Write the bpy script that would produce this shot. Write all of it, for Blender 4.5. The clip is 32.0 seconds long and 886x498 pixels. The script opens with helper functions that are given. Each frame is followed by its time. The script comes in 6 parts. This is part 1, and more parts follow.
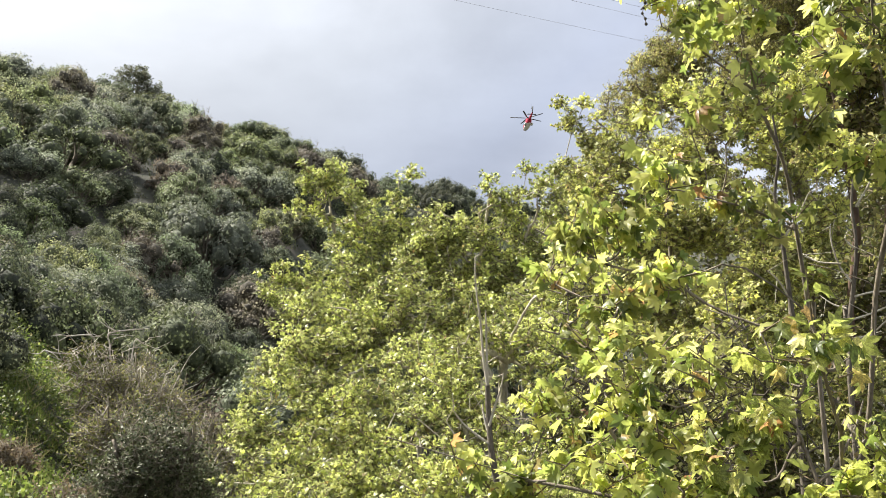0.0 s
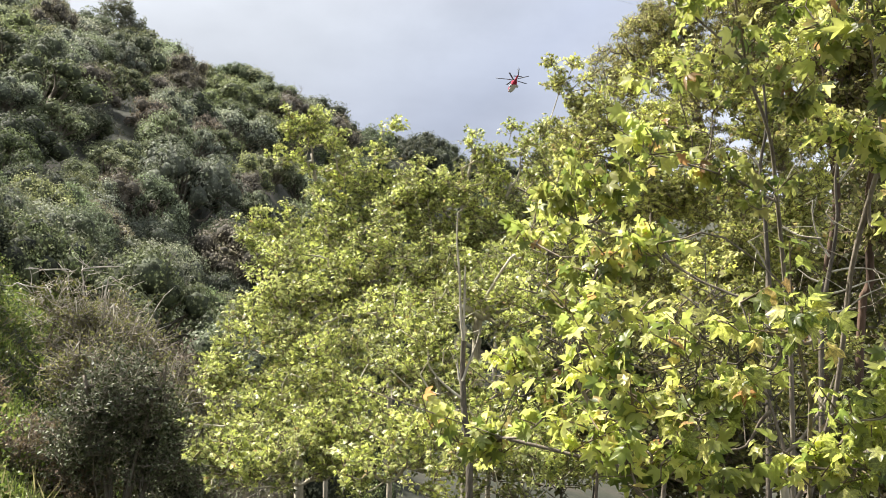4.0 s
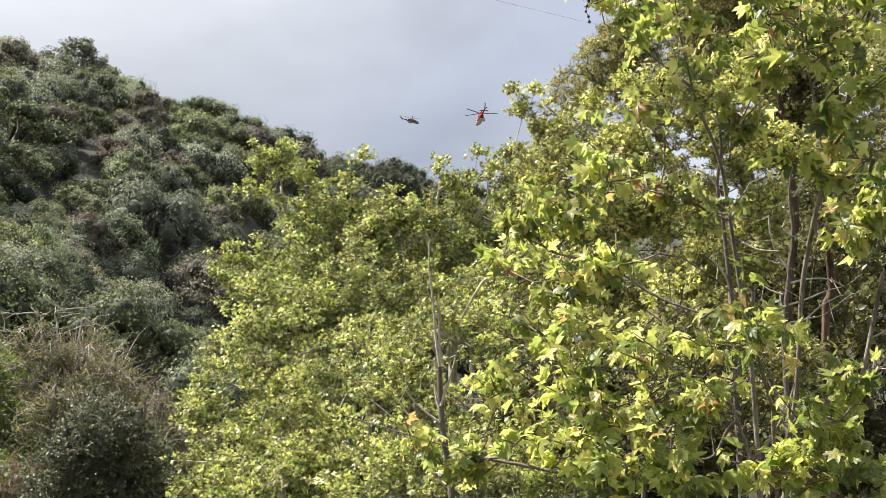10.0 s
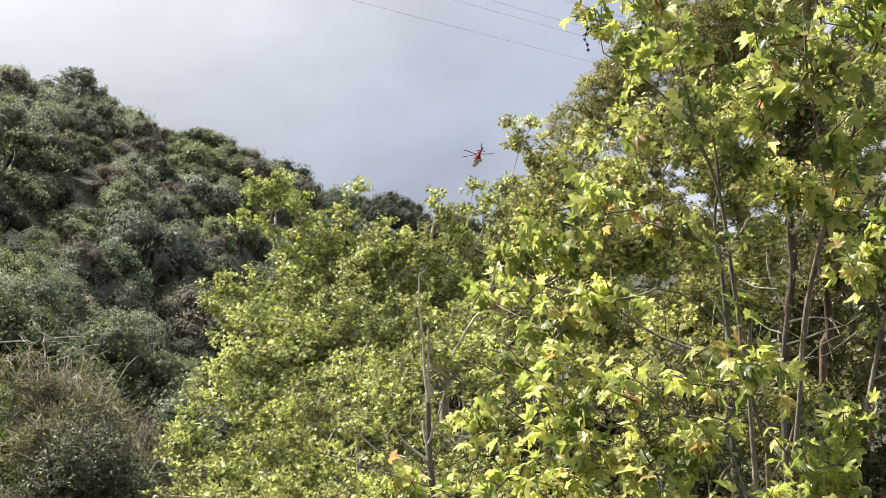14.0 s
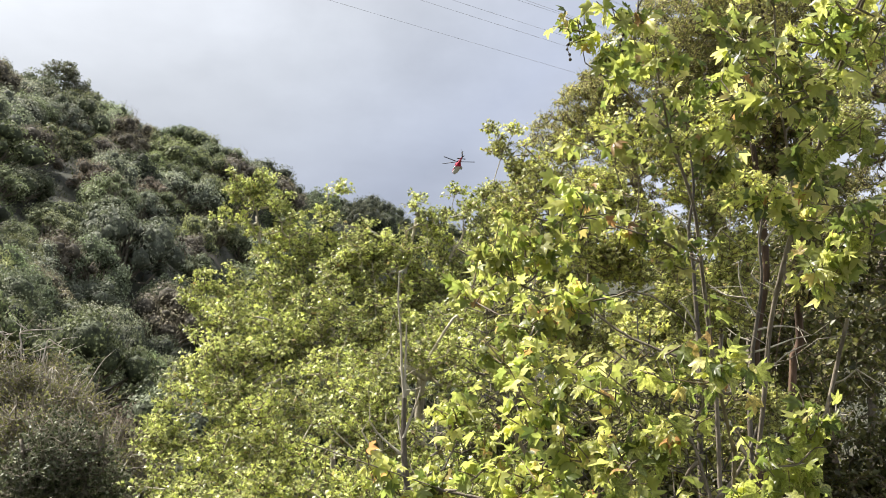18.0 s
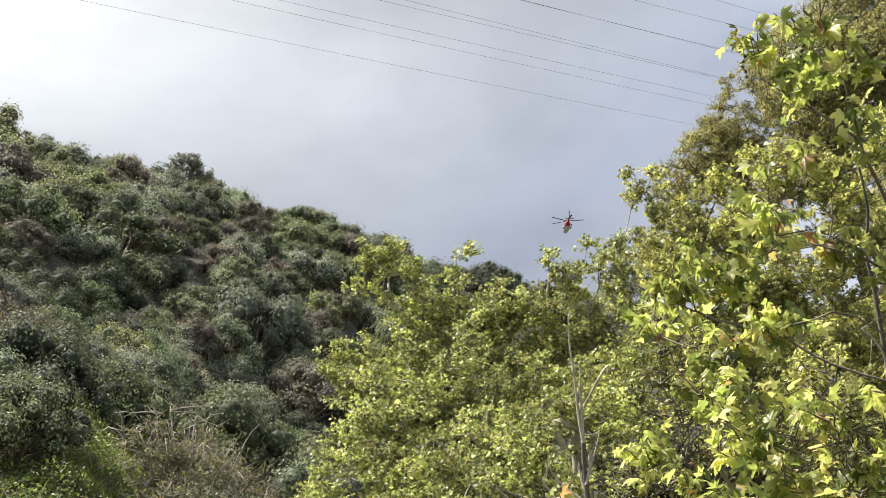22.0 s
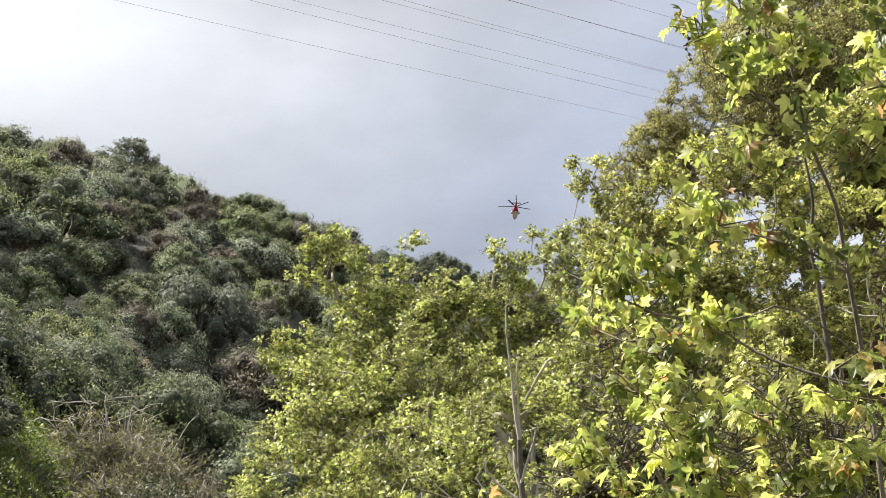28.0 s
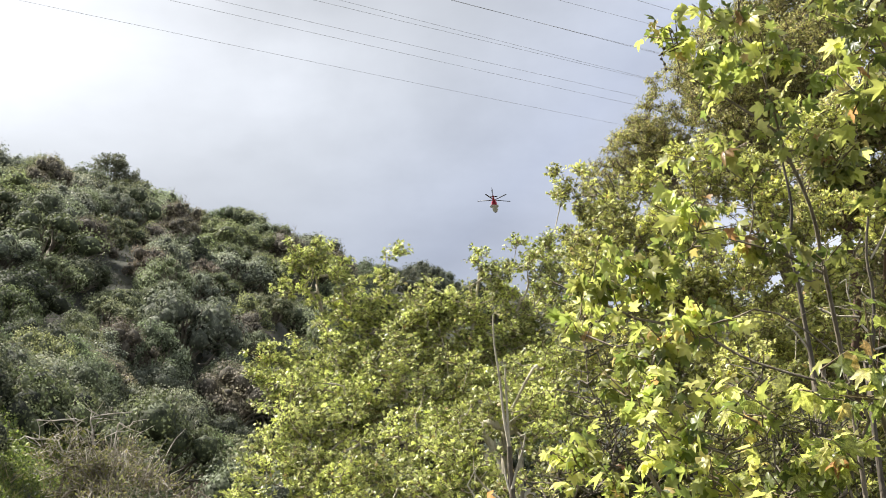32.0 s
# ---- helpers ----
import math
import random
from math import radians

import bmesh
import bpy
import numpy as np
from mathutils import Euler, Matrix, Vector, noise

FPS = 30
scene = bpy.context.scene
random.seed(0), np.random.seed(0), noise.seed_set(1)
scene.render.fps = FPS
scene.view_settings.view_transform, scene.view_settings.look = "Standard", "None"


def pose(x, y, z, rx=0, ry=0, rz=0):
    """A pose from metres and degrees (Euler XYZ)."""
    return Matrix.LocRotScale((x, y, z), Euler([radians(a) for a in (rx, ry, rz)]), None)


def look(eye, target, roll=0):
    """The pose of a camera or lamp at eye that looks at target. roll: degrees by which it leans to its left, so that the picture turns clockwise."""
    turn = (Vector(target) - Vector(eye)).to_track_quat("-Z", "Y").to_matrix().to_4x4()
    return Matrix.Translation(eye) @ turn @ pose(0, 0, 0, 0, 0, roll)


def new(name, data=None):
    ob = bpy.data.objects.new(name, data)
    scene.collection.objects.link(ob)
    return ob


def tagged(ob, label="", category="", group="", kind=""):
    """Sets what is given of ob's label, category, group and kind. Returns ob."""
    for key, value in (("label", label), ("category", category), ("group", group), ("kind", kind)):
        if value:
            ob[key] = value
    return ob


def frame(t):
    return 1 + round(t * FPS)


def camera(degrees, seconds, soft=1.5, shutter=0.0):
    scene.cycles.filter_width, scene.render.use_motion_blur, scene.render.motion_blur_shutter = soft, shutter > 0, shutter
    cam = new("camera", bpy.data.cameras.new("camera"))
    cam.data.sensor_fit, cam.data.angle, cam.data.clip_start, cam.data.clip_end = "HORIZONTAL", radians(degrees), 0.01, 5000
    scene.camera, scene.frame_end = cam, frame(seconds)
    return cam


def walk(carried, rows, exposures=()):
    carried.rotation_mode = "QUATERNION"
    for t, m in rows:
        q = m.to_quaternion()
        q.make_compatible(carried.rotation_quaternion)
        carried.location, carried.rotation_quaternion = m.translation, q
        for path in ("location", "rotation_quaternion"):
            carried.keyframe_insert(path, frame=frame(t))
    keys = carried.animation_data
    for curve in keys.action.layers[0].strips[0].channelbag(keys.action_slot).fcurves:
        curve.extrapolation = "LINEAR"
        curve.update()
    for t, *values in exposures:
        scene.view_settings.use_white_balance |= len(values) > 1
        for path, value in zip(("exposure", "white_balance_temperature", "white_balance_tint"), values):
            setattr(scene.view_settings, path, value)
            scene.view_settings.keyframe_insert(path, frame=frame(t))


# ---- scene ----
FOV = 48.31
cam = camera(FOV, 32.0, soft=0.9)


def aim(x, y, z, yaw, pitch, roll):
    """Camera pose from its eye and its yaw to the left, pitch up and roll, in degrees."""
    a, b = radians(yaw), radians(pitch)
    ahead = Vector((-math.sin(a) * math.cos(b), math.cos(a) * math.cos(b), math.sin(b)))
    return look((x, y, z), Vector((x, y, z)) + ahead, roll)


CAMERA_ROWS = [
    (0.0, 0.014, -0.021, 1.604, 1.17, 9.35, -1.27),
    (0.5, 0.027, -0.023, 1.605, 0.90, 8.45, -1.40),
    (1.0, 0.021, -0.019, 1.609, 0.35, 8.05, -1.00),
    (1.5, 0.011, 0.008, 1.603, 0.03, 8.13, -0.28),
    (2.0, 0.002, 0.002, 1.601, 0.01, 8.14, 0.00),
    (2.5, -0.003, 0.010, 1.604, 0.06, 7.96, 0.45),
    (3.0, -0.002, 0.023, 1.608, -0.04, 7.57, 1.04),
    (3.5, -0.008, 0.019, 1.605, -0.18, 6.72, 1.72),
    (5.5, -0.003, -0.089, 1.600, 0.66, 6.82, -0.25),
    (6.0, -0.003, -0.117, 1.606, 0.81, 10.25, -1.60),
    (6.5, 0.005, -0.085, 1.607, 1.06, 11.39, -1.82),
    (7.0, 0.015, -0.076, 1.605, 0.22, 10.54, -2.02),
    (7.5, -0.003, -0.106, 1.604, -0.67, 9.54, -2.47),
    (8.0, -0.011, -0.102, 1.602, -1.29, 9.10, -1.59),
    (8.5, -0.009, -0.081, 1.613, -1.82, 8.69, -1.08),
    (9.0, -0.014, -0.112, 1.612, -1.94, 8.33, -1.00),
    (9.5, -0.008, -0.150, 1.613, -1.87, 8.11, -1.26),
    (10.0, -0.013, -0.173, 1.611, -1.78, 8.10, -1.12),
    (10.5, -0.014, -0.156, 1.615, -1.66, 8.68, -0.51),
    (11.0, -0.012, -0.114, 1.617, -1.78, 9.29, -0.26),
    (11.5, -0.008, -0.050, 1.625, -1.65, 10.38, -0.37),
    (12.0, -0.007, -0.049, 1.623, -1.66, 11.63, -0.03),
    (12.5, -0.004, -0.055, 1.620, -1.81, 11.86, -0.04),
    (13.0, -0.008, -0.079, 1.618, -1.77, 11.33, 0.22),
    (13.5, 0.005, -0.057, 1.615, -1.80, 10.58, 0.12),
    (14.0, 0.021, -0.041, 1.617, -2.03, 10.11, -0.29),
    (14.5, 0.029, -0.035, 1.616, -2.62, 9.98, -0.08),
    (15.0, 0.035, -0.022, 1.624, -3.18, 9.74, 0.68),
    (15.5, 0.031, -0.073, 1.620, -3.69, 9.94, 0.77),
    (17.5, -0.006, -0.211, 1.528, -4.09, 9.84, 1.54),
    (18.0, 0.014, -0.156, 1.559, -3.22, 10.47, 1.22),
    (18.5, 0.004, -0.197, 1.544, -2.59, 11.19, 1.63),
    (19.0, -0.003, -0.248, 1.525, -2.39, 11.69, 2.83),
    (19.5, -0.000, -0.264, 1.513, -2.11, 12.09, 3.06),
    (20.0, -0.033, -0.243, 1.477, -1.23, 12.31, 2.50),
    (20.5, -0.077, -0.283, 1.432, 0.50, 12.27, 0.74),
    (21.0, -0.158, -0.230, 1.409, 1.93, 12.28, -0.20),
    (21.5, -0.239, -0.108, 1.457, 3.23, 13.28, -0.83),
    (22.0, -0.262, -0.069, 1.454, 3.65, 14.28, -1.12),
    (22.5, -0.263, -0.100, 1.464, 3.68, 15.77, -1.25),
    (23.0, -0.269, -0.105, 1.460, 1.50, 16.95, -1.51),
    (23.5, -0.248, -0.119, 1.453, -5.10, 17.71, 0.76),
    (24.0, -0.175, -0.172, 1.500, -17.18, 22.01, 5.07),
    (24.5, -0.168, -0.154, 1.505, -11.61, 21.54, 2.49),
    (25.0, -0.181, -0.151, 1.498, -6.71, 19.68, 1.64),
    (25.5, -0.177, -0.139, 1.497, -5.84, 18.29, 1.51),
    (26.0, -0.173, -0.134, 1.490, -4.50, 17.12, 0.91),
    (26.5, -0.185, -0.084, 1.456, -2.00, 15.30, -0.21),
    (28.5, -0.188, 0.205, 1.504, 0.74, 13.58, -1.09),
    (29.0, -0.194, 0.139, 1.491, 0.61, 13.48, -1.05),
    (29.5, -0.195, 0.094, 1.483, 0.41, 13.48, -1.08),
    (30.0, -0.198, 0.067, 1.467, 0.08, 13.58, -1.23),
    (30.5, -0.206, 0.079, 1.475, -0.48, 12.89, -1.84),
    (31.0, -0.205, 0.087, 1.483, -0.32, 12.16, -2.37),
    (31.5, -0.210, 0.065, 1.478, -0.16, 12.99, -1.73),
    (32.0, -0.208, 0.108, 1.489, -0.38, 14.16, -2.55),
]
walk(cam, [(r[0], aim(*r[1:])) for r in CAMERA_ROWS], [(0.0, 1.23), (3.5, 1.26), (5.5, 1.11), (7.0, 1.0), (9.0, 1.11), (12.0, 1.02), (18.0, 1.10), (20.0, 1.04), (21.0, 1.04), (22.0, 0.94), (23.0, 0.78), (24.0, 0.95), (25.0, 0.95), (26.0, 1.09), (28.5, 1.04), (32.0, 1.12)])

# ---- light ----
SUN_AZ, SUN_EL = radians(-72), radians(52)
SUN_DIR = Vector((math.sin(SUN_AZ) * math.cos(SUN_EL), math.cos(SUN_AZ) * math.cos(SUN_EL), math.sin(SUN_EL)))


def build_world():
    w = bpy.data.worlds.new("sky")
    scene.world = w
    w.use_nodes = True
    nt = w.node_tree
    nt.nodes.clear()
    N, L = nt.nodes.new, nt.links.new
    out, bg = N("ShaderNodeOutputWorld"), N("ShaderNodeBackground")
    sky = N("ShaderNodeTexSky")
    sky.sky_type = "NISHITA"
    sky.sun_disc = False
    sky.sun_elevation, sky.sun_rotation = SUN_EL, SUN_AZ % (2 * math.pi)
    tc = N("ShaderNodeTexCoord")
    # thin cloud, brighter towards the sun
    dot = N("ShaderNodeVectorMath")
    dot.operation = "DOT_PRODUCT"
    dot.inputs[1].default_value = SUN_DIR
    L(tc.outputs["Generated"], dot.inputs[0])
    ramp = N("ShaderNodeValToRGB")
    cr = ramp.color_ramp
    cr.elements[0].position, cr.elements[0].color = 0.0, (5.9, 6.1, 6.6, 1)
    cr.elements[1].position, cr.elements[1].color = 1.0, (13.0, 12.9, 12.6, 1)
    for pos, c in ((0.22, (5.1, 5.4, 6.3)), (0.37, (4.15, 4.5, 5.45)), (0.51, (5.25, 5.5, 6.0)), (0.67, (7.5, 7.7, 8.05)), (0.82, (8.8, 8.9, 9.1))):
        e = cr.elements.new(pos)
        e.color = (*c, 1)
    L(dot.outputs["Value"], ramp.inputs["Fac"])
    n1 = N("ShaderNodeTexNoise")
    n1.inputs["Scale"].default_value, n1.inputs["Detail"].default_value, n1.inputs["Roughness"].default_value = 2.6, 7, 0.5
    mp = N("ShaderNodeMapping")
    mp.inputs["Location"].default_value = (0.3, 1.1, 0.4)
    mp.inputs["Scale"].default_value = (1, 1, 2.2)
    L(tc.outputs["Generated"], mp.inputs["Vector"])
    L(mp.outputs["Vector"], n1.inputs["Vector"])
    shade = N("ShaderNodeMapRange")
    shade.inputs["From Min"].default_value, shade.inputs["From Max"].default_value = 0.32, 0.7
    shade.inputs["To Min"].default_value, shade.inputs["To Max"].default_value = 0.7, 1.55
    L(n1.outputs["Fac"], shade.inputs["Value"])
    calm = N("ShaderNodeMapRange")
    calm.inputs["From Min"].default_value, calm.inputs["From Max"].default_value = 0.15, 0.49
    calm.inputs["To Min"].default_value, calm.inputs["To Max"].default_value = 1.0, 0.5
    L(dot.outputs["Value"], calm.inputs["Value"])
    blend = N("ShaderNodeMix")
    blend.data_type = "FLOAT"
    blend.inputs["A"].default_value = 1.0
    L(calm.outputs["Result"], blend.inputs["Factor"])
    L(shade.outputs["Result"], blend.inputs["B"])
    cloud = N("ShaderNodeVectorMath")
    cloud.operation = "SCALE"
    L(ramp.outputs["Color"], cloud.inputs[0])
    L(blend.outputs["Result"], cloud.inputs["Scale"])
    # heaped white cloud low down, a thin bright veil and a grey bank, with ragged edges
    rag = N("ShaderNodeTexNoise")
    rag.inputs["Scale"].default_value, rag.inputs["Detail"].default_value, rag.inputs["Roughness"].default_value = 9.0, 8, 0.6
    L(tc.outputs["Generated"], rag.inputs["Vector"])
    off = N("ShaderNodeVectorMath")
    off.operation = "MULTIPLY_ADD"
    off.inputs[1].default_value, off.inputs[2].default_value = (0.22, 0.22, 0.22), (-0.11, -0.11, -0.11)
    L(rag.outputs["Color"], off.inputs[0])
    torn = N("ShaderNodeVectorMath")
    L(tc.outputs["Generated"], torn.inputs[0])
    L(off.outputs["Vector"], torn.inputs[1])
    level = None
    for way, near, far, gain in (((0.625, 0.725, 0.29), 0.09, 0.17, 0.3), ((0.32, 0.775, 0.545), 0.02, 0.2, 0.5), ((0.56, 0.63, 0.54), 0.08, 0.26, -0.10), ((0.0, 0.87, 0.49), 0.05, 0.25, -0.16)):
        gap, near_by = N("ShaderNodeVectorMath"), N("ShaderNodeMapRange")
        gap.operation = "DISTANCE"
        gap.inputs[1].default_value = way
        L(torn.outputs["Vector"], gap.inputs[0])
        near_by.interpolation_type = "SMOOTHSTEP"
        near_by.inputs["From Min"].default_value, near_by.inputs["From Max"].default_value = near, far
        near_by.inputs["To Min"].default_value, near_by.inputs["To Max"].default_value = gain, 0.0
        L(gap.outputs["Value"], near_by.inputs["Value"])
        add = N("ShaderNodeMath")
        if level:
            L(level.outputs["Value"], add.inputs[0])
        else:
            add.inputs[0].default_value = 1.0
        L(near_by.outputs["Result"], add.inputs[1])
        level = add
    heaps = N("ShaderNodeVectorMath")
    heaps.operation = "SCALE"
    L(cloud.outputs["Vector"], heaps.inputs[0])
    L(level.outputs["Value"], heaps.inputs["Scale"])
    mix = N("ShaderNodeMix")
    mix.data_type = "RGBA"
    mix.inputs["Factor"].default_value = 0.9
    L(sky.outputs["Color"], mix.inputs["A"])
    L(heaps.outputs["Vector"], mix.inputs["B"])
    L(mix.outputs["Result"], bg.inputs["Color"])
    bg.inputs["Strength"].default_value = 0.058
    L(bg.outputs["Background"], out.inputs["Surface"])


build_world()
sun = new("sun", bpy.data.lights.new("sun", "SUN"))
sun.data.energy, sun.data.angle, sun.data.color = 5.0, radians(0.6), (1.0, 0.94, 0.84)
sun.matrix_world = look((0, 0, 60), Vector((0, 0, 60)) - SUN_DIR)


# ---- materials ----
def material(name):
    m = bpy.data.materials.new(name)
    m.use_nodes = True
    nt = m.node_tree
    return m, nt, nt.nodes["Principled BSDF"], nt.nodes["Material Output"]


def leaf_material(name, colors, rough=0.5, trans=0.4, gain=1.6, by_object=False, spread=1.0, gloss=0.45, by_plant=False):
    """Leaf: gloss on top, light shining through. colors: (share, rgb) from dull to bright."""
    m, nt, bsdf, out = material(name)
    N, L = nt.nodes.new, nt.links.new
    rib = None
    if by_object:
        co, sep, ab, rib = N("ShaderNodeTexCoord"), N("ShaderNodeSeparateXYZ"), N("ShaderNodeMath"), N("ShaderNodeMapRange")
        ab.operation = "ABSOLUTE"
        L(co.outputs["Object"], sep.inputs[0])
        L(sep.outputs["X"], ab.inputs[0])
        L(ab.outputs["Value"], rib.inputs["Value"])
        rib.inputs["From Min"].default_value, rib.inputs["From Max"].default_value = 0.008, 0.03
        rib.inputs["To Min"].default_value, rib.inputs["To Max"].default_value = 1.35, 1.0
        src = N("ShaderNodeObjectInfo").outputs["Random"]
    else:
        src = N("ShaderNodeNewGeometry").outputs["Random Per Island"]
    ramp = N("ShaderNodeValToRGB")
    cr = ramp.color_ramp
    cr.elements[0].position, cr.elements[0].color = colors[0][0], (*colors[0][1], 1)
    cr.elements[1].position, cr.elements[1].color = colors[-1][0], (*colors[-1][1], 1)
    for pos, c in colors[1:-1]:
        cr.elements.new(pos).color = (*c, 1)
    L(src, ramp.inputs["Fac"])
    tc, no = N("ShaderNodeTexCoord"), N("ShaderNodeTexNoise")
    no.inputs["Scale"].default_value, no.inputs["Detail"].default_value = 9.0 * spread, 3
    L(tc.outputs["Object"], no.inputs["Vector"])
    hsv = N("ShaderNodeHueSaturation")
    fine, broad, val = N("ShaderNodeMapRange"), N("ShaderNodeMapRange"), N("ShaderNodeMath")
    fine.inputs["From Min"].default_value, fine.inputs["From Max"].default_value = 0.3, 0.7
    fine.inputs["To Min"].default_value, fine.inputs["To Max"].default_value = 0.78, 1.22
    L(no.outputs["Fac"], fine.inputs["Value"])
    # fresher and duller sprays
    spray = N("ShaderNodeTexNoise")
    spray.inputs["Scale"].default_value, spray.inputs["Detail"].default_value = 2.2 * spread, 2
    L(tc.outputs["Object"], spray.inputs["Vector"])
    broad.inputs["From Min"].default_value, broad.inputs["From Max"].default_value = 0.36, 0.64
    broad.inputs["To Min"].default_value, broad.inputs["To Max"].default_value = 0.68, 1.32
    L(spray.outputs["Fac"], broad.inputs["Value"])
    val.operation = "MULTIPLY"
    L(fine.outputs["Result"], val.inputs[0])
    L(broad.outputs["Result"], val.inputs[1])
    if rib:
        mul = N("ShaderNodeMath")
        mul.operation = "MULTIPLY"
        L(val.outputs["Value"], mul.inputs[0])
        L(rib.outputs["Result"], mul.inputs[1])
        L(mul.outputs["Value"], hsv.inputs["Value"])
    else:
        L(val.outputs["Value"], hsv.inputs["Value"])
    if by_plant:
        each = N("ShaderNodeObjectInfo")
        for socket, low, high, turn in (("Value", 0.72, 1.4, 1.0), ("Hue", 0.45, 0.508, 7.0), ("Saturation", 0.65, 1.15, 13.0)):
            part_of, span = N("ShaderNodeMath"), N("ShaderNodeMapRange")
            part_of.operation = "MULTIPLY"
            part_of.inputs[1].default_value = turn
            L(each.outputs["Random"], part_of.inputs[0])
            fold = N("ShaderNodeMath")
            fold.operation = "FRACT"
            L(part_of.outputs["Value"], fold.inputs[0])
            span.inputs["To Min"].default_value, span.inputs["To Max"].default_value = low, high
            L(fold.outputs["Value"], span.inputs["Value"])
            if socket == "Value":
                both = N("ShaderNodeMath")
                both.operation = "MULTIPLY"
                L(val.outputs["Value"], both.inputs[0])
                L(span.outputs["Result"], both.inputs[1])
                L(both.outputs["Value"], hsv.inputs["Value"])
            else:
                L(span.outputs["Result"], hsv.inputs[socket])
    L(ramp.outputs["Color"], hsv.inputs["Color"])
    L(hsv.outputs["Color"], bsdf.inputs["Base Color"])
    bsdf.inputs["Roughness"].default_value = rough
    bsdf.inputs["Specular IOR Level"].default_value = gloss
    tr, mixs = N("ShaderNodeBsdfTranslucent"), N("ShaderNodeMixShader")
    warm = N("ShaderNodeMix")
    warm.data_type, warm.blend_type = "RGBA", "MULTIPLY"
    warm.inputs["Factor"].default_value = 1.0
    warm.inputs["B"].default_value = (gain * 0.93, gain, gain * 0.78, 1)
    L(hsv.outputs["Color"], warm.inputs["A"])
    L(warm.outputs["Result"], tr.inputs["Color"])
    mixs.inputs["Fac"].default_value = trans
    L(bsdf.outputs["BSDF"], mixs.inputs[1])
    L(tr.outputs["BSDF"], mixs.inputs[2])
    L(mixs.outputs["Shader"], out.inputs["Surface"])
    return m


def rough_material(name, c1, c2, scale=6.0, rough=0.85, bump=0.4, metal=0.0, stretch=(1, 1, 1), c3=None):
    """Surface with two scales of colour variation and fine relief."""
    m, nt, bsdf, out = material(name)
    N, L = nt.nodes.new, nt.links.new
    tc, mp = N("ShaderNodeTexCoord"), N("ShaderNodeMapping")
    mp.inputs["Scale"].default_value = stretch
    L(tc.outputs["Object"], mp.inputs["Vector"])
    n1, n2 = N("ShaderNodeTexNoise"), N("ShaderNodeTexNoise")
    n1.inputs["Scale"].default_value, n1.inputs["Detail"].default_value = scale, 5
    n2.inputs["Scale"].default_value, n2.inputs["Detail"].default_value = scale * 7, 4
    L(mp.outputs["Vector"], n1.inputs["Vector"])
    L(mp.outputs["Vector"], n2.inputs["Vector"])
    ramp = N("ShaderNodeValToRGB")
    ramp.color_ramp.elements[0].position, ramp.color_ramp.elements[0].color = 0.32, (*c1, 1)
    ramp.color_ramp.elements[1].position, ramp.color_ramp.elements[1].color = 0.68, (*c2, 1)
    if c3:
        ramp.color_ramp.elements.new(0.5).color = (*c3, 1)
    L(n1.outputs["Fac"], ramp.inputs["Fac"])
    mul = N("ShaderNodeMix")
    mul.data_type, mul.blend_type = "RGBA", "OVERLAY"
    mul.inputs["Factor"].default_value = 0.5
    L(ramp.outputs["Color"], mul.inputs["A"])
    L(n2.outputs["Fac"], mul.inputs["B"])
    L(mul.outputs["Result"], bsdf.inputs["Base Color"])
    bsdf.inputs["Roughness"].default_value, bsdf.inputs["Metallic"].default_value = rough, metal
    if bump:
        b = N("ShaderNodeBump")
        b.inputs["Strength"].default_value, b.inputs["Distance"].default_value = bump, 0.02
        L(n2.outputs["Fac"], b.inputs["Height"])
        L(b.outputs["Normal"], bsdf.inputs["Normal"])
    return m


SYC = [(0.0, (0.0984, 0.13, 0.0393)), (0.2, (0.204, 0.236, 0.0712)), (0.45, (0.32, 0.338, 0.102)), (0.75, (0.44, 0.435, 0.14)), (0.94, (0.554, 0.519, 0.223)), (0.975, (0.483, 0.352, 0.149)), (1.0, (0.322, 0.158, 0.0851))]
M_syc = leaf_material("sycamore_leaf", SYC, rough=0.38, trans=0.56, gain=1.58, gloss=0.6)
M_syc_near = leaf_material("sycamore_leaf_single", SYC, rough=0.38, trans=0.56, gain=1.58, by_object=True, spread=3, gloss=0.55)
M_syc_mid = leaf_material("sycamore_leaf_far", [(0, (0.106, 0.129, 0.0453)), (0.3, (0.265, 0.29, 0.0979)), (0.6, (0.452, 0.458, 0.163)), (0.88, (0.6, 0.603, 0.247)), (0.97, (0.69, 0.7, 0.381)), (1, (0.447, 0.303, 0.154))], rough=0.4, trans=0.36, gloss=0.6)
M_syc_warm = leaf_material("sycamore_leaf_dusty", [(0, (0.148, 0.162, 0.0616)), (0.3, (0.297, 0.308, 0.106)), (0.65, (0.503, 0.486, 0.168)), (0.9, (0.71, 0.68, 0.269)), (0.96, (0.784, 0.788, 0.448)), (1, (0.53, 0.346, 0.168))], rough=0.42, trans=0.35, gloss=0.5)
M_euc = leaf_material("eucalyptus_leaf", [(0, (0.145, 0.16, 0.06)), (0.5, (0.31, 0.30, 0.122)), (1, (0.53, 0.455, 0.20))], rough=0.6, trans=0.35, gloss=0.2)
M_ivy = leaf_material("understory_leaf", [(0, (0.052, 0.056, 0.021)), (0.6, (0.117, 0.118, 0.042)), (1, (0.216, 0.199, 0.0742))], rough=0.45, trans=0.35)
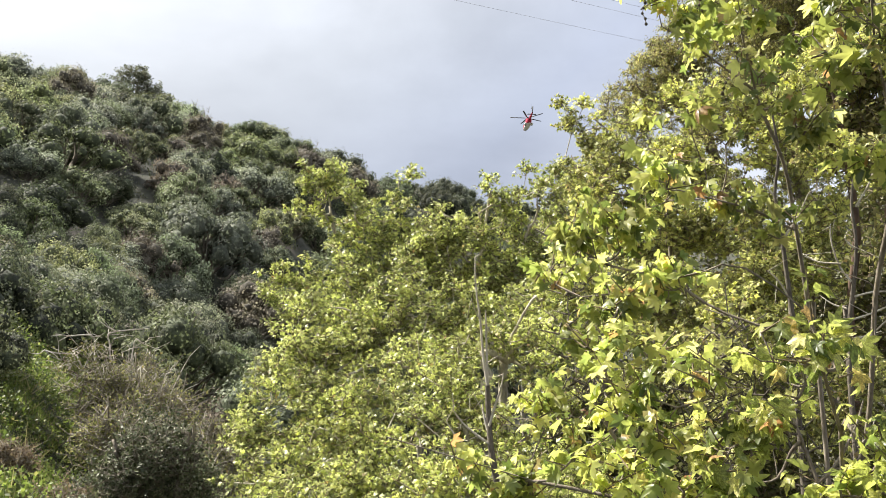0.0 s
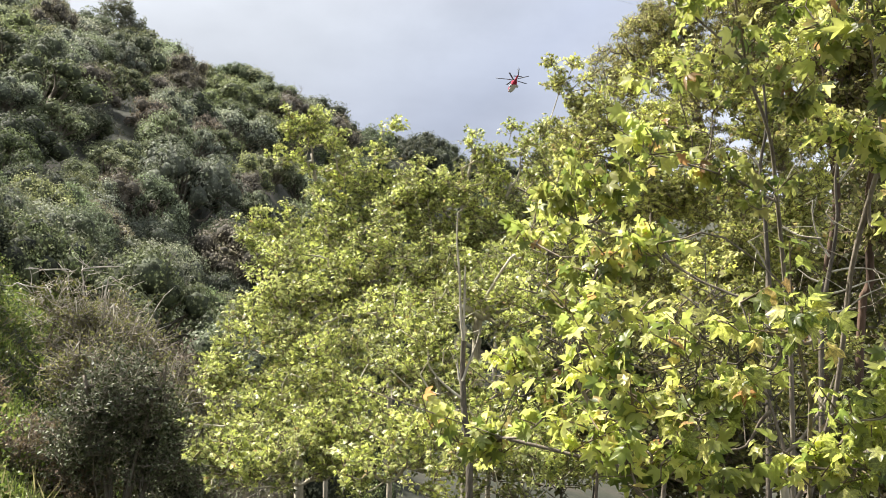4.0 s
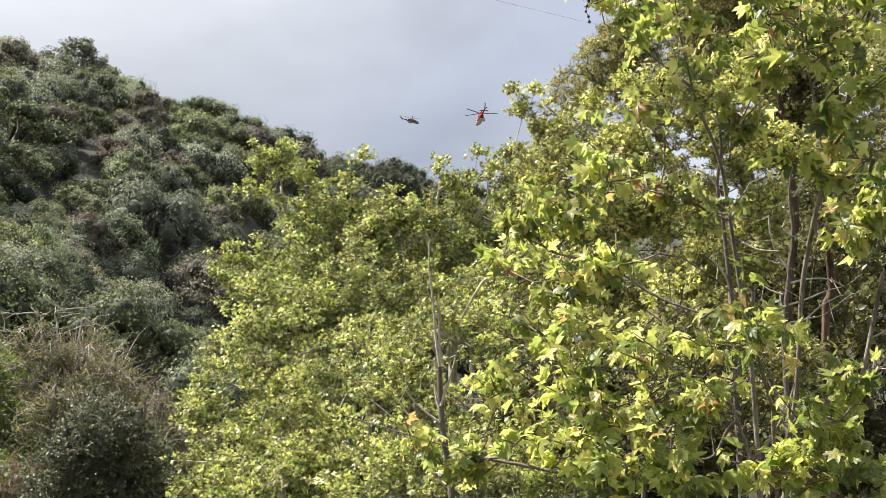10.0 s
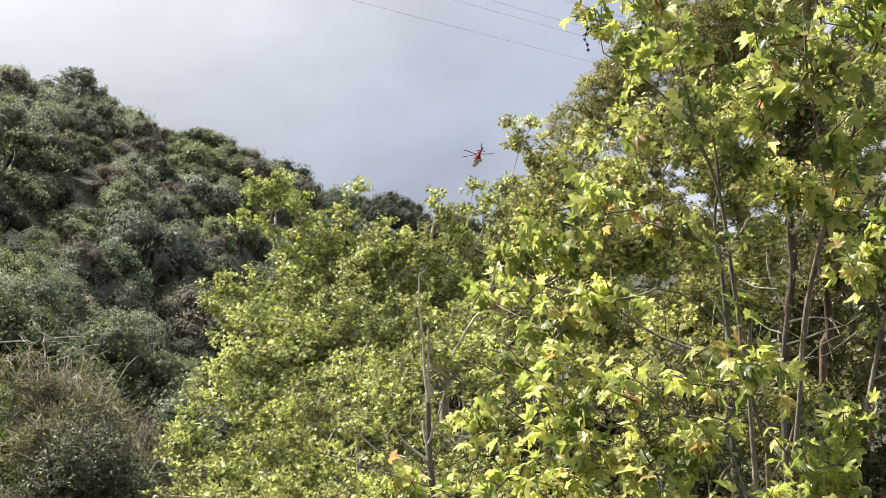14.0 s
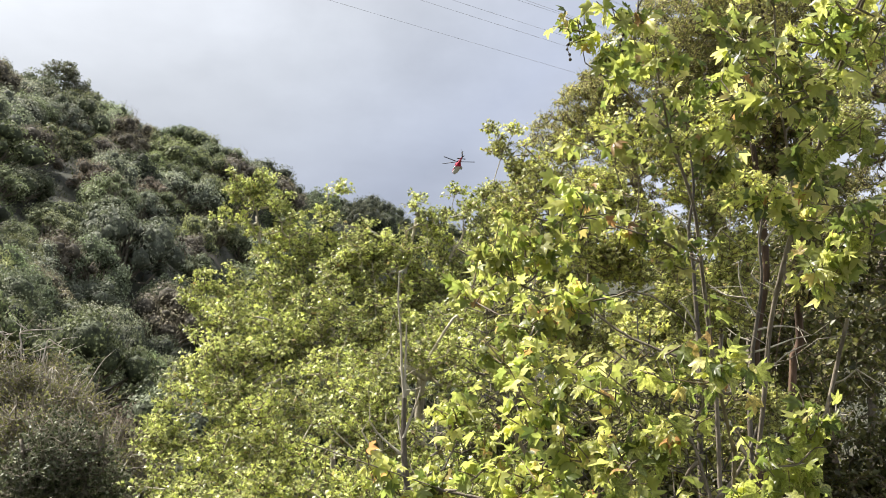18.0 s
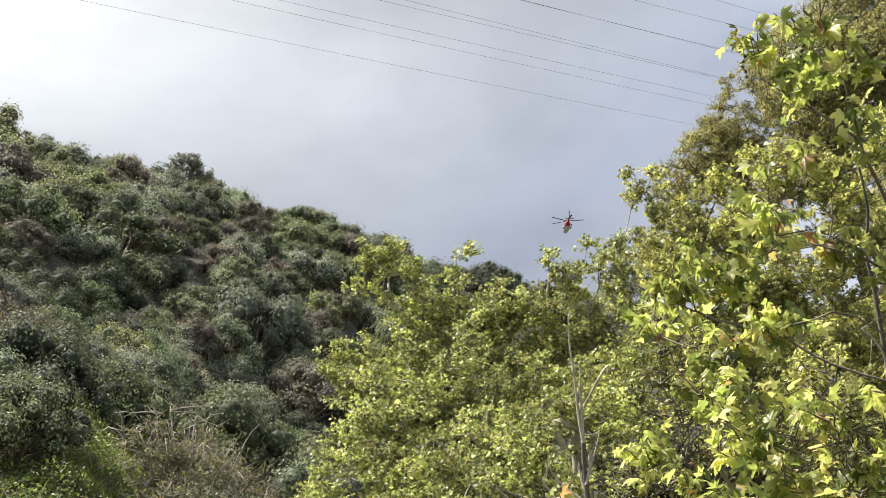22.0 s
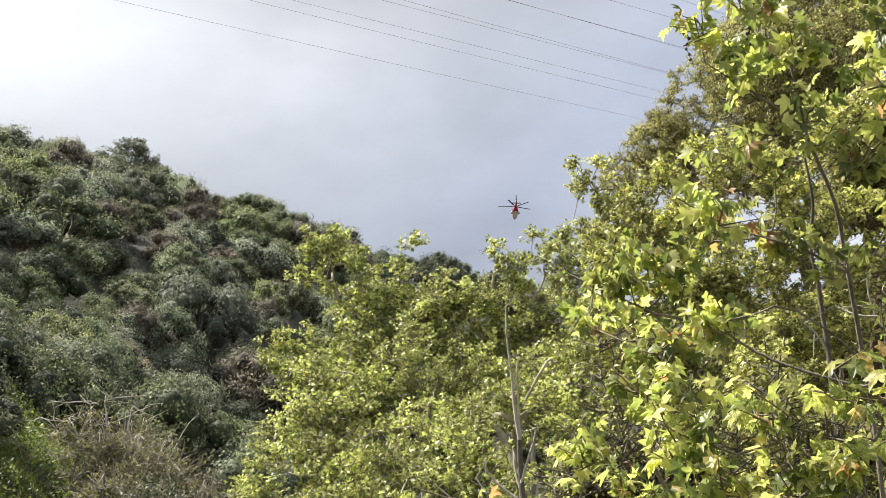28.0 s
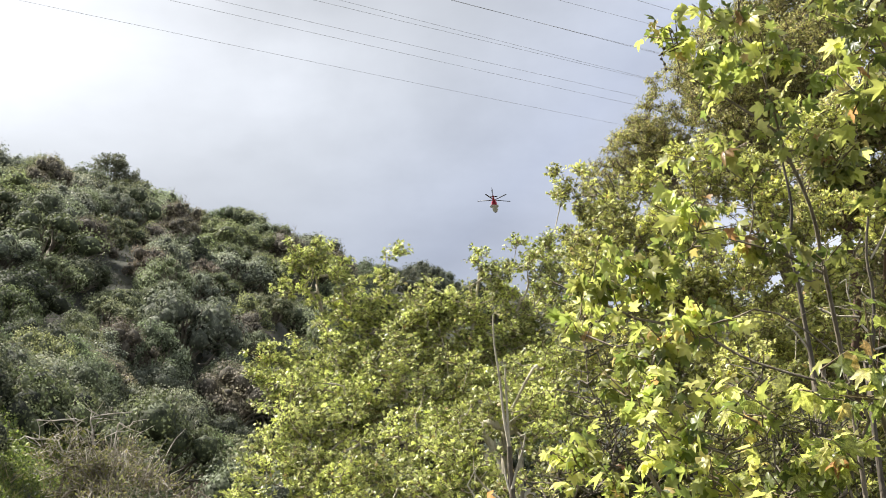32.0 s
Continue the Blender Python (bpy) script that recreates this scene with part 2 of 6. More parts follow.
SHRUB_COLORS = {
    "dark green": [(0, (0.0907, 0.111, 0.06)), (0.6, (0.184, 0.221, 0.12)), (1, (0.328, 0.387, 0.231))],
    "grey-green": [(0, (0.13, 0.148, 0.105)), (0.6, (0.259, 0.29, 0.21)), (1, (0.443, 0.466, 0.353))],
    "olive green": [(0, (0.126, 0.146, 0.0724)), (0.6, (0.251, 0.286, 0.148)), (1, (0.443, 0.488, 0.285))],
    # darkened leaf colours: shade at the foot of the slope is put in
    "deep green": [(0, (0.0472, 0.059, 0.0354)), (0.6, (0.104, 0.123, 0.0732)), (1, (0.224, 0.248, 0.153))],
    "dry brown": [(0, (0.116, 0.103, 0.0788)), (0.6, (0.231, 0.205, 0.152)), (1, (0.378, 0.341, 0.263))],
}
M_shrub = {k: leaf_material("shrub_leaf_" + k.split()[0].replace("-", "_"), v, rough=0.62, trans=0.25, gain=1.4, spread=0.05, gloss=0.2, by_plant=True) for k, v in SHRUB_COLORS.items()}
M_dry_leaf = leaf_material("dry_shrub_leaf", [(0.0, (0.10, 0.07, 0.05)), (0.6, (0.21, 0.155, 0.11)), (1.0, (0.33, 0.26, 0.18))], rough=0.7, trans=0.2, spread=0.3, gloss=0.2)
M_evergreen = leaf_material("evergreen_leaf", [(0.0, (0.05, 0.062, 0.03)), (0.6, (0.125, 0.145, 0.075)), (1.0, (0.38, 0.4, 0.26))], rough=0.5, trans=0.15, gain=1.2, spread=0.3, gloss=0.3)
M_thick_leaf = leaf_material("thicket_leaf", [(0, (0.08, 0.085, 0.036)), (0.5, (0.205, 0.205, 0.085)), (0.85, (0.36, 0.35, 0.145)), (1, (0.25, 0.18, 0.10))], rough=0.6, trans=0.35, gain=1.4, spread=0.3, gloss=0.25)
# scrub greens and browns darkened: hollow shade between the shrubs is in the colour
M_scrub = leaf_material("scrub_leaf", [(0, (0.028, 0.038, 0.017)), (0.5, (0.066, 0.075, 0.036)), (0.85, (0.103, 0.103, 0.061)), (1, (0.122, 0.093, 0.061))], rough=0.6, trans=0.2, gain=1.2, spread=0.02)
M_grass = leaf_material("grass_blade", [(0, (0.0704, 0.0866, 0.0255)), (0.5, (0.128, 0.175, 0.0405)), (0.9, (0.243, 0.274, 0.0765)), (1, (0.256, 0.197, 0.114))], rough=0.5, trans=0.4, spread=0.05)
M_dry = leaf_material("dry_grass_blade", [(0.0, (0.16, 0.13, 0.07)), (1.0, (0.34, 0.30, 0.17))], rough=0.7, trans=0.3, spread=0.05)
M_reed = leaf_material("reed_blade", [(0.0, (0.10, 0.12, 0.05)), (0.6, (0.18, 0.19, 0.08)), (1.0, (0.30, 0.29, 0.16))], rough=0.6, trans=0.3, spread=0.05)
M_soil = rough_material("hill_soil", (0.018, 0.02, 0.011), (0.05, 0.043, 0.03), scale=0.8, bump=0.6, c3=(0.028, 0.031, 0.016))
# leaf colours darkened: the shade inside a shrub is put into its core
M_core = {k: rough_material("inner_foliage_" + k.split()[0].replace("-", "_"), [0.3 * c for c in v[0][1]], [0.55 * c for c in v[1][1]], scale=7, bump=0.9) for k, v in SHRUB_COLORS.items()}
M_bark_syc = rough_material("sycamore_bark", (0.32, 0.28, 0.21), (0.62, 0.57, 0.47), scale=9, bump=0.5, stretch=(1, 1, 0.35))
M_bark_near = rough_material("young_sycamore_bark", (0.11, 0.088, 0.065), (0.29, 0.25, 0.20), scale=14, bump=0.5, stretch=(1, 1, 0.3))
M_bark_grey = rough_material("grey_sapling_bark", (0.06, 0.05, 0.038), (0.17, 0.145, 0.11), scale=16, bump=0.5, stretch=(1, 1, 0.3))
M_twig = rough_material("young_twig", (0.10, 0.075, 0.045), (0.22, 0.17, 0.10), scale=14, bump=0.3)
M_bark_euc = rough_material("eucalyptus_bark", (0.10, 0.075, 0.055), (0.24, 0.19, 0.15), scale=3, bump=0.7, stretch=(1, 1, 0.15))
M_bark_red = rough_material("peeling_red_bark", (0.055, 0.036, 0.026), (0.17, 0.105, 0.07), scale=5, bump=0.8, stretch=(1, 1, 0.2))
M_bark_shrub = rough_material("shrub_wood", (0.10, 0.085, 0.065), (0.22, 0.19, 0.15), scale=6)
M_dead = rough_material("bleached_dead_wood", (0.34, 0.30, 0.25), (0.60, 0.56, 0.49), scale=10, bump=0.4)
M_thicket = rough_material("thicket_wood", (0.12, 0.104, 0.08), (0.30, 0.265, 0.21), scale=6)
M_seed = rough_material("seed_ball", (0.05, 0.04, 0.025), (0.12, 0.09, 0.05), scale=60, bump=0.8)
M_red = rough_material("red_paint", (0.36, 0.014, 0.045), (0.42, 0.018, 0.055), scale=0.6, rough=0.3, bump=0)
M_white = rough_material("white_paint", (0.70, 0.70, 0.69), (0.80, 0.80, 0.79), scale=0.6, rough=0.3, bump=0)
M_black = rough_material("black_rubber_metal", (0.018, 0.018, 0.02), (0.035, 0.035, 0.038), scale=3, rough=0.5, bump=0)
# red paint darkened: the passing helicopter's backlit shade is put into the colour
M_red_backlit = rough_material("backlit_red_paint", (0.10, 0.035, 0.036), (0.14, 0.045, 0.047), scale=0.6, rough=0.4, bump=0)
M_pale = rough_material("light_grey_paint", (0.22, 0.225, 0.23), (0.3, 0.305, 0.31), scale=0.6, rough=0.4, bump=0)
M_glass = rough_material("dark_tinted_glazing", (0.012, 0.014, 0.018), (0.02, 0.022, 0.026), scale=1, rough=0.06, bump=0)
M_steel = rough_material("weathered_galvanised_steel", (0.3, 0.3, 0.305), (0.4, 0.4, 0.405), scale=1, rough=0.6, bump=0)
M_wire = rough_material("weathered_aluminium_cable", (0.26, 0.26, 0.265), (0.36, 0.36, 0.365), scale=3, rough=0.5, bump=0, metal=0.0)


# ---- mesh tools ----
def mesh_from(name, V, faces, mat, smooth=False):
    """Mesh from an (n, 3) array and face index arrays, each (m, k)."""
    me = bpy.data.meshes.new(name)
    V = np.asarray(V, np.float32)
    faces = [np.asarray(f, np.int32) for f in faces if len(f)]
    me.vertices.add(len(V))
    me.vertices.foreach_set("co", V.ravel())
    nl = sum(f.size for f in faces)
    me.loops.add(nl)
    me.loops.foreach_set("vertex_index", np.concatenate([f.ravel() for f in faces]))
    totals = np.concatenate([np.full(len(f), f.shape[1], np.int32) for f in faces])
    me.polygons.add(len(totals))
    me.polygons.foreach_set("loop_start", np.concatenate([[0], np.cumsum(totals)[:-1]]).astype(np.int32))
    me.polygons.foreach_set("loop_total", totals)
    me.materials.append(mat)
    if smooth:
        me.polygons.foreach_set("use_smooth", np.ones(len(totals), bool))
    me.update(calc_edges=True)
    return me


def part(name, me, parent=None, label="", loc=None):
    if isinstance(me, bmesh.types.BMesh):
        raise TypeError("mesh wanted")
    ob = new(name, me)
    if parent is not None:
        ob.parent = parent
    if loc is not None:
        ob.location = loc
    if label:
        ob["label"] = label
    return ob


def unit(a):
    return a / np.maximum(np.linalg.norm(a, axis=-1, keepdims=True), 1e-9)


def tube_arrays(polylines, sides=5):
    """Tapered tubes along polylines: list of (points (n, 3), radii (n,))."""
    Vs, Fs, off = [], [], 0
    ang = np.arange(sides) * 2 * np.pi / sides
    for pts, rad in polylines:
        pts = np.asarray(pts, float)
        n = len(pts)
        tan = unit(np.gradient(pts, axis=0))
        ref = np.array([0.31, 0.17, 0.94]) if abs(tan[0][2]) < 0.9 else np.array([0.95, 0.2, 0.1])
        a = unit(np.cross(tan, ref))
        b = np.cross(tan, a)
        ring = pts[:, None] + np.asarray(rad)[:, None, None] * (np.cos(ang)[None, :, None] * a[:, None] + np.sin(ang)[None, :, None] * b[:, None])
        Vs.append(ring.reshape(-1, 3))
        i = np.arange(n - 1)[:, None] * sides + np.arange(sides)[None]
        j = np.arange(n - 1)[:, None] * sides + (np.arange(sides)[None] + 1) % sides
        Fs.append(np.stack([i, j, j + sides, i + sides], -1).reshape(-1, 4) + off)
        off += n * sides
    return np.concatenate(Vs), np.concatenate(Fs)


def bent(pts, rad, k=3):
    """The polyline drawn through its points as a smooth curve."""
    pts, rad = np.asarray(pts, float), np.asarray(rad, float)
    if len(pts) < 3:
        return pts, rad
    p = np.concatenate([[2 * pts[0] - pts[1]], pts, [2 * pts[-1] - pts[-2]]])
    out, r = [], []
    for i in range(1, len(p) - 2):
        for t in np.arange(k) / k:
            a, b, c, d = p[i - 1], p[i], p[i + 1], p[i + 2]
            out.append(0.5 * (2 * b + (c - a) * t + (2 * a - 5 * b + 4 * c - d) * t * t + (3 * b - a - 3 * c + d) * t ** 3))
            r.append(rad[i - 1] * (1 - t) + rad[i] * t)
    return np.array(out + [pts[-1]]), np.array(r + [rad[-1]])


def tubes(name, polylines, mat, sides=5, smooth=False):
    if smooth:
        polylines = [bent(*pl) for pl in polylines]
    V, F = tube_arrays(polylines, sides)
    return mesh_from(name, V, [F], mat, smooth=True)


def stamp(tv, tf, P, tip, nrm, size):
    """Copies of a flat template (x across, y along, z up) at P, with tip way, normal and size."""
    y = unit(tip)
    x = unit(np.cross(y, nrm))
    z = np.cross(x, y)
    V = P[:, None] + np.asarray(size)[:, None, None] * (tv[None, :, 0:1] * x[:, None] + tv[None, :, 1:2] * y[:, None] + tv[None, :, 2:3] * z[:, None])
    F = tf[None] + (np.arange(len(P)) * len(tv))[:, None, None]
    return V.reshape(-1, 3), F.reshape(-1, tf.shape[1])


def lobed_leaf(wide=1.0, fold=0.10, drape=0.26):
    """Palmate leaf with five lobes, its stalk at the origin, one unit long."""
    half = [(0.05, 0.10), (0.26, 0.03), (0.50, 0.12), (0.37, 0.25), (0.33, 0.34), (0.47, 0.45), (0.58, 0.68), (0.38, 0.68), (0.21, 0.60), (0.20, 0.72), (0.11, 0.86)]
    outline = [(0.0, 0.14)] + half + [(0.0, 1.0)] + [(-x, y) for x, y in reversed(half)]
    v = [(0.0, 0.34, 0.0)]
    for x, y in outline:
        r = math.hypot(x, y - 0.34)
        v.append((x * wide, y, fold * abs(x) - drape * r * r + 0.05 * math.sin(9 * x + 7 * y + 20 * fold)))
    n = len(outline)
    f = [(0, 1 + k, 1 + (k + 1) % n) for k in range(n)]
    base = len(v)
    v += [(-0.012, 0.14, 0.0), (0.012, 0.14, 0.0), (0.0, -0.22, 0.03)]
    f.append((base, base + 1, base + 2))
    return np.array(v), np.array(f)


LEAF_FINE = [lobed_leaf(1.0, 0.2, 0.55), lobed_leaf(0.8, 0.45, 0.7), lobed_leaf(0.95, -0.25, 0.8), lobed_leaf(1.1, 0.1, 1.0), lobed_leaf(0.7, 0.7, 0.45)]
LEAF_SMALL = (np.array([(0, 0, 0), (0.55, 0.56, -0.09), (0.02, 1.0, -0.13), (-0.55, 0.54, -0.05), (-0.2, 0.42, 0.03), (0.2, 0.42, 0.06)]),
              np.array([(0, 1, 4), (0, 5, 3), (4, 5, 2)]))
BLADE = (np.array([(-0.03, 0, 0), (0.03, 0, 0), (0.0, 1.0, 0)]), np.array([(0, 1, 2)]))
LEAFLET = (np.array([(-0.42, 0.1, 0), (0.38, 0, 0.06), (0.05, 0.85, 0)]), np.array([(0, 1, 2)]))
SICKLE = (np.array([(-0.2, 0.1, 0), (0.2, 0.25, 0.04), (0.06, 1.0, 0)]), np.array([(0, 1, 2)]))
TRI = (np.array([(-0.26, 0, 0), (0.26, 0.12, 0.05), (0, 1.0, 0)]), np.array([(0, 1, 2)]))
CARD = (np.array([(0, 0, 0), (0.32, 0.45, 0.10), (0, 1.0, -0.05), (-0.32, 0.45, 0.10)]), np.array([(0, 1, 2), (0, 2, 3)]))
LANCE = (np.array([(0, 0, 0), (0.10, 0.4, 0.03), (0, 1.0, 0), (-0.10, 0.4, 0.03)]), np.array([(0, 1, 2), (0, 2, 3)]))


def in_blobs(blobs, n, rng, shell=0.0):
    """Random points in a union of balls (x, y, z, r), more of them in the larger ones."""
    B = np.array(blobs, float)
    w = B[:, 3] ** 1.9
    k = rng.choice(len(B), n, p=w / w.sum())
    d = unit(rng.normal(size=(n, 3)))
    r = np.clip(np.abs(rng.normal(size=n)) * 0.42 + rng.uniform(0.2, 0.6, n), 0, 1.35) if shell < 0.3 else rng.uniform(shell, 1, n) ** (1 / 2.2)
    q = B[k, :3] + d * (r * B[k, 3])[:, None]
    return q, d


def grow(stems, targets, rng, lift=0.35):
    """Joins targets to stems, nearest first, into one branching tree. Returns nodes, parents and the targets' nodes."""
    nodes, parent = [], []
    for s in stems:
        for i, p in enumerate(s):
            if i == 0:
                near = -1
                if nodes and len(s) > 1:
                    d = np.linalg.norm(np.array(nodes) - np.array(p), axis=1)
                    near = int(d.argmin())
                    if d[near] > 1.2:
                        near = -1
                parent.append(near)
            else:
                parent.append(len(nodes) - 1)
            nodes.append(np.array(p, float))
    start = np.array(nodes)
    order = np.argsort([np.linalg.norm(start - t, axis=1).min() for t in targets])
    ends = []
    P = list(nodes)
    arr = np.zeros((len(nodes) + 2 * len(targets), 3))
    arr[: len(nodes)] = start
    n = len(nodes)
    for i in order:
        t = targets[i]
        off = t - arr[:n]
        cost = np.linalg.norm(off, axis=1) + lift * np.maximum(-off[:, 2], 0)
        k = int(cost.argmin())
        d = cost[k]
        mid = arr[k] * 0.5 + t * 0.5 + rng.normal(size=3) * 0.07 * d + np.array([0, 0, -0.06 * d])
        arr[n], arr[n + 1] = mid, t
        parent += [k, n]
        ends.append(n + 1)
        n += 2
    return arr[:n], parent, ends


def radii(nodes, parent, tip, power=2.3):
    """Pipe model: the limb's thickness from what it carries."""
    n = len(nodes)
    load = np.zeros(n)
    kids = np.zeros(n, int)
    for p in parent:
        if p >= 0:
            kids[p] += 1
    load[kids == 0] = 1.0
    # parents may come later than their children only on the given stems
    todo = sorted(range(n), key=lambda i: -i)
    for i in todo:
        if load[i] == 0:
            load[i] = 1.0
        if parent[i] >= 0:
            load[parent[i]] += load[i]
    return tip * load ** (1 / power)


def limb_chains(nodes, parent, rad, rmin):
    """The tree as unbroken limbs: each runs on into its thickest branch. Returns thick and thin polylines."""
    kids = {}
    for i, p in enumerate(parent):
        if p >= 0:
            kids.setdefault(p, []).append(i)
    thick, thin = [], []
    todo = [(None, i) for i, p in enumerate(parent) if p < 0]
    while todo:
        src, i = todo.pop()
        chain = [] if src is None else [src]
        while True:
            chain.append(i)
            ks = kids.get(i)
            if not ks:
                break
            ks = sorted(ks, key=lambda k: -rad[k])
            todo += [(i, k) for k in ks[1:]]
            i = ks[0]
        if len(chain) < 2:
            continue
        r = rad[chain].copy()
        if src is not None:
            r[0] = r[1] * 1.15
        line = (nodes[chain], r)
        cut = int((r >= rmin).sum())
        if cut >= 2:
            thick.append((nodes[chain][:cut], r[:cut]))
            if cut < len(chain):
                thin.append((nodes[chain][cut - 1:], r[cut - 1:]))
        else:
            thin.append(line)
    return thick, thin


def leaves_at(nodes, ends, rng, per, twig, size, droop=0.35, up=0.9, spread=0.55):
    """Twigs at the ends with leaves along them. Returns twig polylines and leaf placement."""
    tw, P, T, Nn, S = [], [], [], [], []
    for e in ends:
        p = nodes[e]
        each = 9 if per >= 30 else 5
        k = max(1, int(round(per / each)))
        for _ in range(k):
            d = rng.normal(size=3)
            d[2] = abs(d[2]) * 0.8 + 0.1
            d = d / np.linalg.norm(d)
            ln = twig * rng.uniform(0.5, 1.2)
            q = p + d * ln
            tw.append((np.array([p, q]), np.array([0.009, 0.004]) * min(1.0, twig / 0.3)))
            for f in np.linspace(0.25, 1.0, each):
                side = rng.normal(size=3)
                side -= d * (side @ d)
                side /= np.linalg.norm(side)
                t = side + d * rng.uniform(0.1, 0.9) + np.array([0, 0, -droop * rng.uniform(0.3, 1.6)])
                P.append(p + d * ln * f + side * size * 0.2)
                T.append(t)
                Nn.append(np.array([0, 0, up]) + rng.normal(size=3) * spread)
                S.append(size * rng.uniform(0.5, 1.3))
    return tw, np.array(P), np.array(T), np.array(Nn), np.array(S)


# ---- ground ----
AZ = [-180, -90, -45, -32, -25, -17, -10, -4, 0.5, 10, 20, 30, 40, 55, 90, 180]
RIDGE_D = [90, 80, 78, 82, 85, 90, 95, 130, 168, 175, 120, 75, 46, 46, 70, 90]
RIDGE_Z = [8, 22, 30.0, 30.5, 28.2, 27.5, 26.2, 30, 36.6, 33, 22, 14.5, 9.6, 9.6, 9, 8]
FOOT_D = [30, 22, 20, 22, 26, 30, 36, 45, 60, 60, 40, 25, 18, 18, 22, 30]
FOOT_Z = [0, 0.5, 1.6, 2.8, 3.5, 2.1, 1.2, 0, -1, -2, -2, -0.5, 0.5, 0.5, 0.2, 0]
DIP_Z = [0, 0, 0.1, 0.3, 0.4, -0.6, -2.4, -3, -3, -3, -3, -2.2, -1.2, -0.5, 0, 0]


def height(x, y):
    """The ground's height at places in the plan."""
    x, y = np.asarray(x, float), np.asarray(y, float)
    d, a = np.hypot(x, y), np.degrees(np.arctan2(x, y))
    dr, zr, df, zf, dz = (np.interp(a, AZ, v) for v in (RIDGE_D, RIDGE_Z, FOOT_D, FOOT_Z, DIP_Z))
    s = lambda t: np.clip(t, 0, 1) ** 2 * (3 - 2 * np.clip(t, 0, 1))
    z = dz * s((d - 1.5) / 3.5)
    z = z + (zf - dz) * s((d - 10) / np.maximum(df - 10, 1))
    t = np.clip((d - df) / (dr - df), 0, 1)
    z = z + (zr - zf) * (0.75 * t + 0.25 * s(t))
    z = z - zr * 0.8 * s((d - dr - 3) / (dr * 1.5))
    w = np.clip((d - 6) / 30, 0, 1)
    lump = np.sin(x * 0.21 + 1.3) * np.cos(y * 0.17) + 0.5 * np.sin(x * 0.53 + y * 0.41) + 0.35 * np.sin(y * 0.9 - x * 0.7)
    return z + 0.45 * w * lump


def build_ground():
    rr = np.concatenate([np.linspace(0.6, 30, 60), np.linspace(31, 200, 110), np.geomspace(210, 2600, 16)])
    na = 180
    aa = np.arange(na) * 2 * np.pi / na
    R, A = np.meshgrid(rr, aa, indexing="ij")
    X, Y = R * np.sin(A), R * np.cos(A)
    V = np.stack([X, Y, height(X, Y)], -1).reshape(-1, 3)
    V = np.concatenate([V, [[0, 0, 0]]])
    i = np.arange(len(rr) - 1)[:, None] * na + np.arange(na)[None]
    j = np.arange(len(rr) - 1)[:, None] * na + (np.arange(na)[None] + 1) % na
    Q = np.stack([i, i + na, j + na, j], -1).reshape(-1, 4)
    T = np.stack([np.full(na, len(V) - 1), np.arange(na), (np.arange(na) + 1) % na], -1)
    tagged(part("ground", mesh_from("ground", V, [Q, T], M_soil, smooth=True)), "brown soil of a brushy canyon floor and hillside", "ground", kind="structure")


build_ground()


def polar(az, d):
    a = np.radians(az)
    return d * np.sin(a), d * np.cos(a)


# ---- hillside shrubs ----
def shrub_meshes(rng, n, size_card, tall):
    """Crown, stems and dark shade core of a shrub about two metres across, its foot at the origin: a dome of rounded
    tufts with leaves on their outsides.
    """
    blobs = []
    lobes = int(rng.integers(28, 38))
    for k in range(lobes):
        a, u = k * 2.4 + rng.uniform(-0.5, 0.5), (k + rng.uniform(0, 1)) / lobes
        h = math.sqrt(1 - u * u) * rng.uniform(0.5, 0.95)
        blobs.append((h * math.cos(a), h * math.sin(a), tall * (0.14 + 0.7 * u * rng.uniform(0.7, 1.06)), 0.12 + 0.24 * rng.uniform(0, 1) ** 1.4))
    B = np.array(blobs)
    m = n * 3
    k = rng.choice(len(B), m, p=B[:, 3] ** 2 / (B[:, 3] ** 2).sum())
    d = unit(rng.normal(size=(m, 3)) + np.array([0, 0, 0.3]))
    q = B[k, :3] + d * (B[k, 3] * rng.uniform(0.72, 1.1, m))[:, None]
    buried = (np.linalg.norm(q[:, None] - B[None, :, :3], axis=2) < 0.7 * B[None, :, 3]).any(1) | (q[:, 2] < 0.03)
    q, d = q[~buried][:n], d[~buried][:n]
    loose = rng.random(len(q)) < 0.12
    q[loose] += d[loose] * rng.uniform(0, 0.13, (int(loose.sum()), 1))
    tip = rng.normal(size=d.shape)
    tip += d * (0.15 - 0.85 * (tip * d).sum(1, keepdims=True)) + np.array([0, 0, 0.2])
    nrm = d * 1.3 + np.array([0, 0, 0.1]) + rng.normal(size=d.shape) * 0.5
    V, F = stamp(*LEAFLET, q, tip, nrm, size_card * rng.uniform(0.5, 1.5, len(q)))
    stems = []
    for b in blobs:
        top = np.array(b[:3])
        stems.append((np.array([[0, 0, -0.15], top * 0.5 + rng.normal(size=3) * 0.06, top]), np.array([0.035, 0.025, 0.01])))
        e = top + unit(rng.normal(size=3) + np.array([0, 0, 0.6])) * b[3] * 1.25
        stems.append((np.array([top * 0.8, e]), np.array([0.012, 0.004])))
    # solid balls inside the tufts, dark so that gaps between leaves read as shade
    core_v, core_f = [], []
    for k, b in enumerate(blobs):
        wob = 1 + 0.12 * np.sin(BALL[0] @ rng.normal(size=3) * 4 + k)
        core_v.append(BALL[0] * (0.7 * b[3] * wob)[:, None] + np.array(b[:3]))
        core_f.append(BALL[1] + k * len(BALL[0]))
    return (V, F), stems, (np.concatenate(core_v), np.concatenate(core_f))


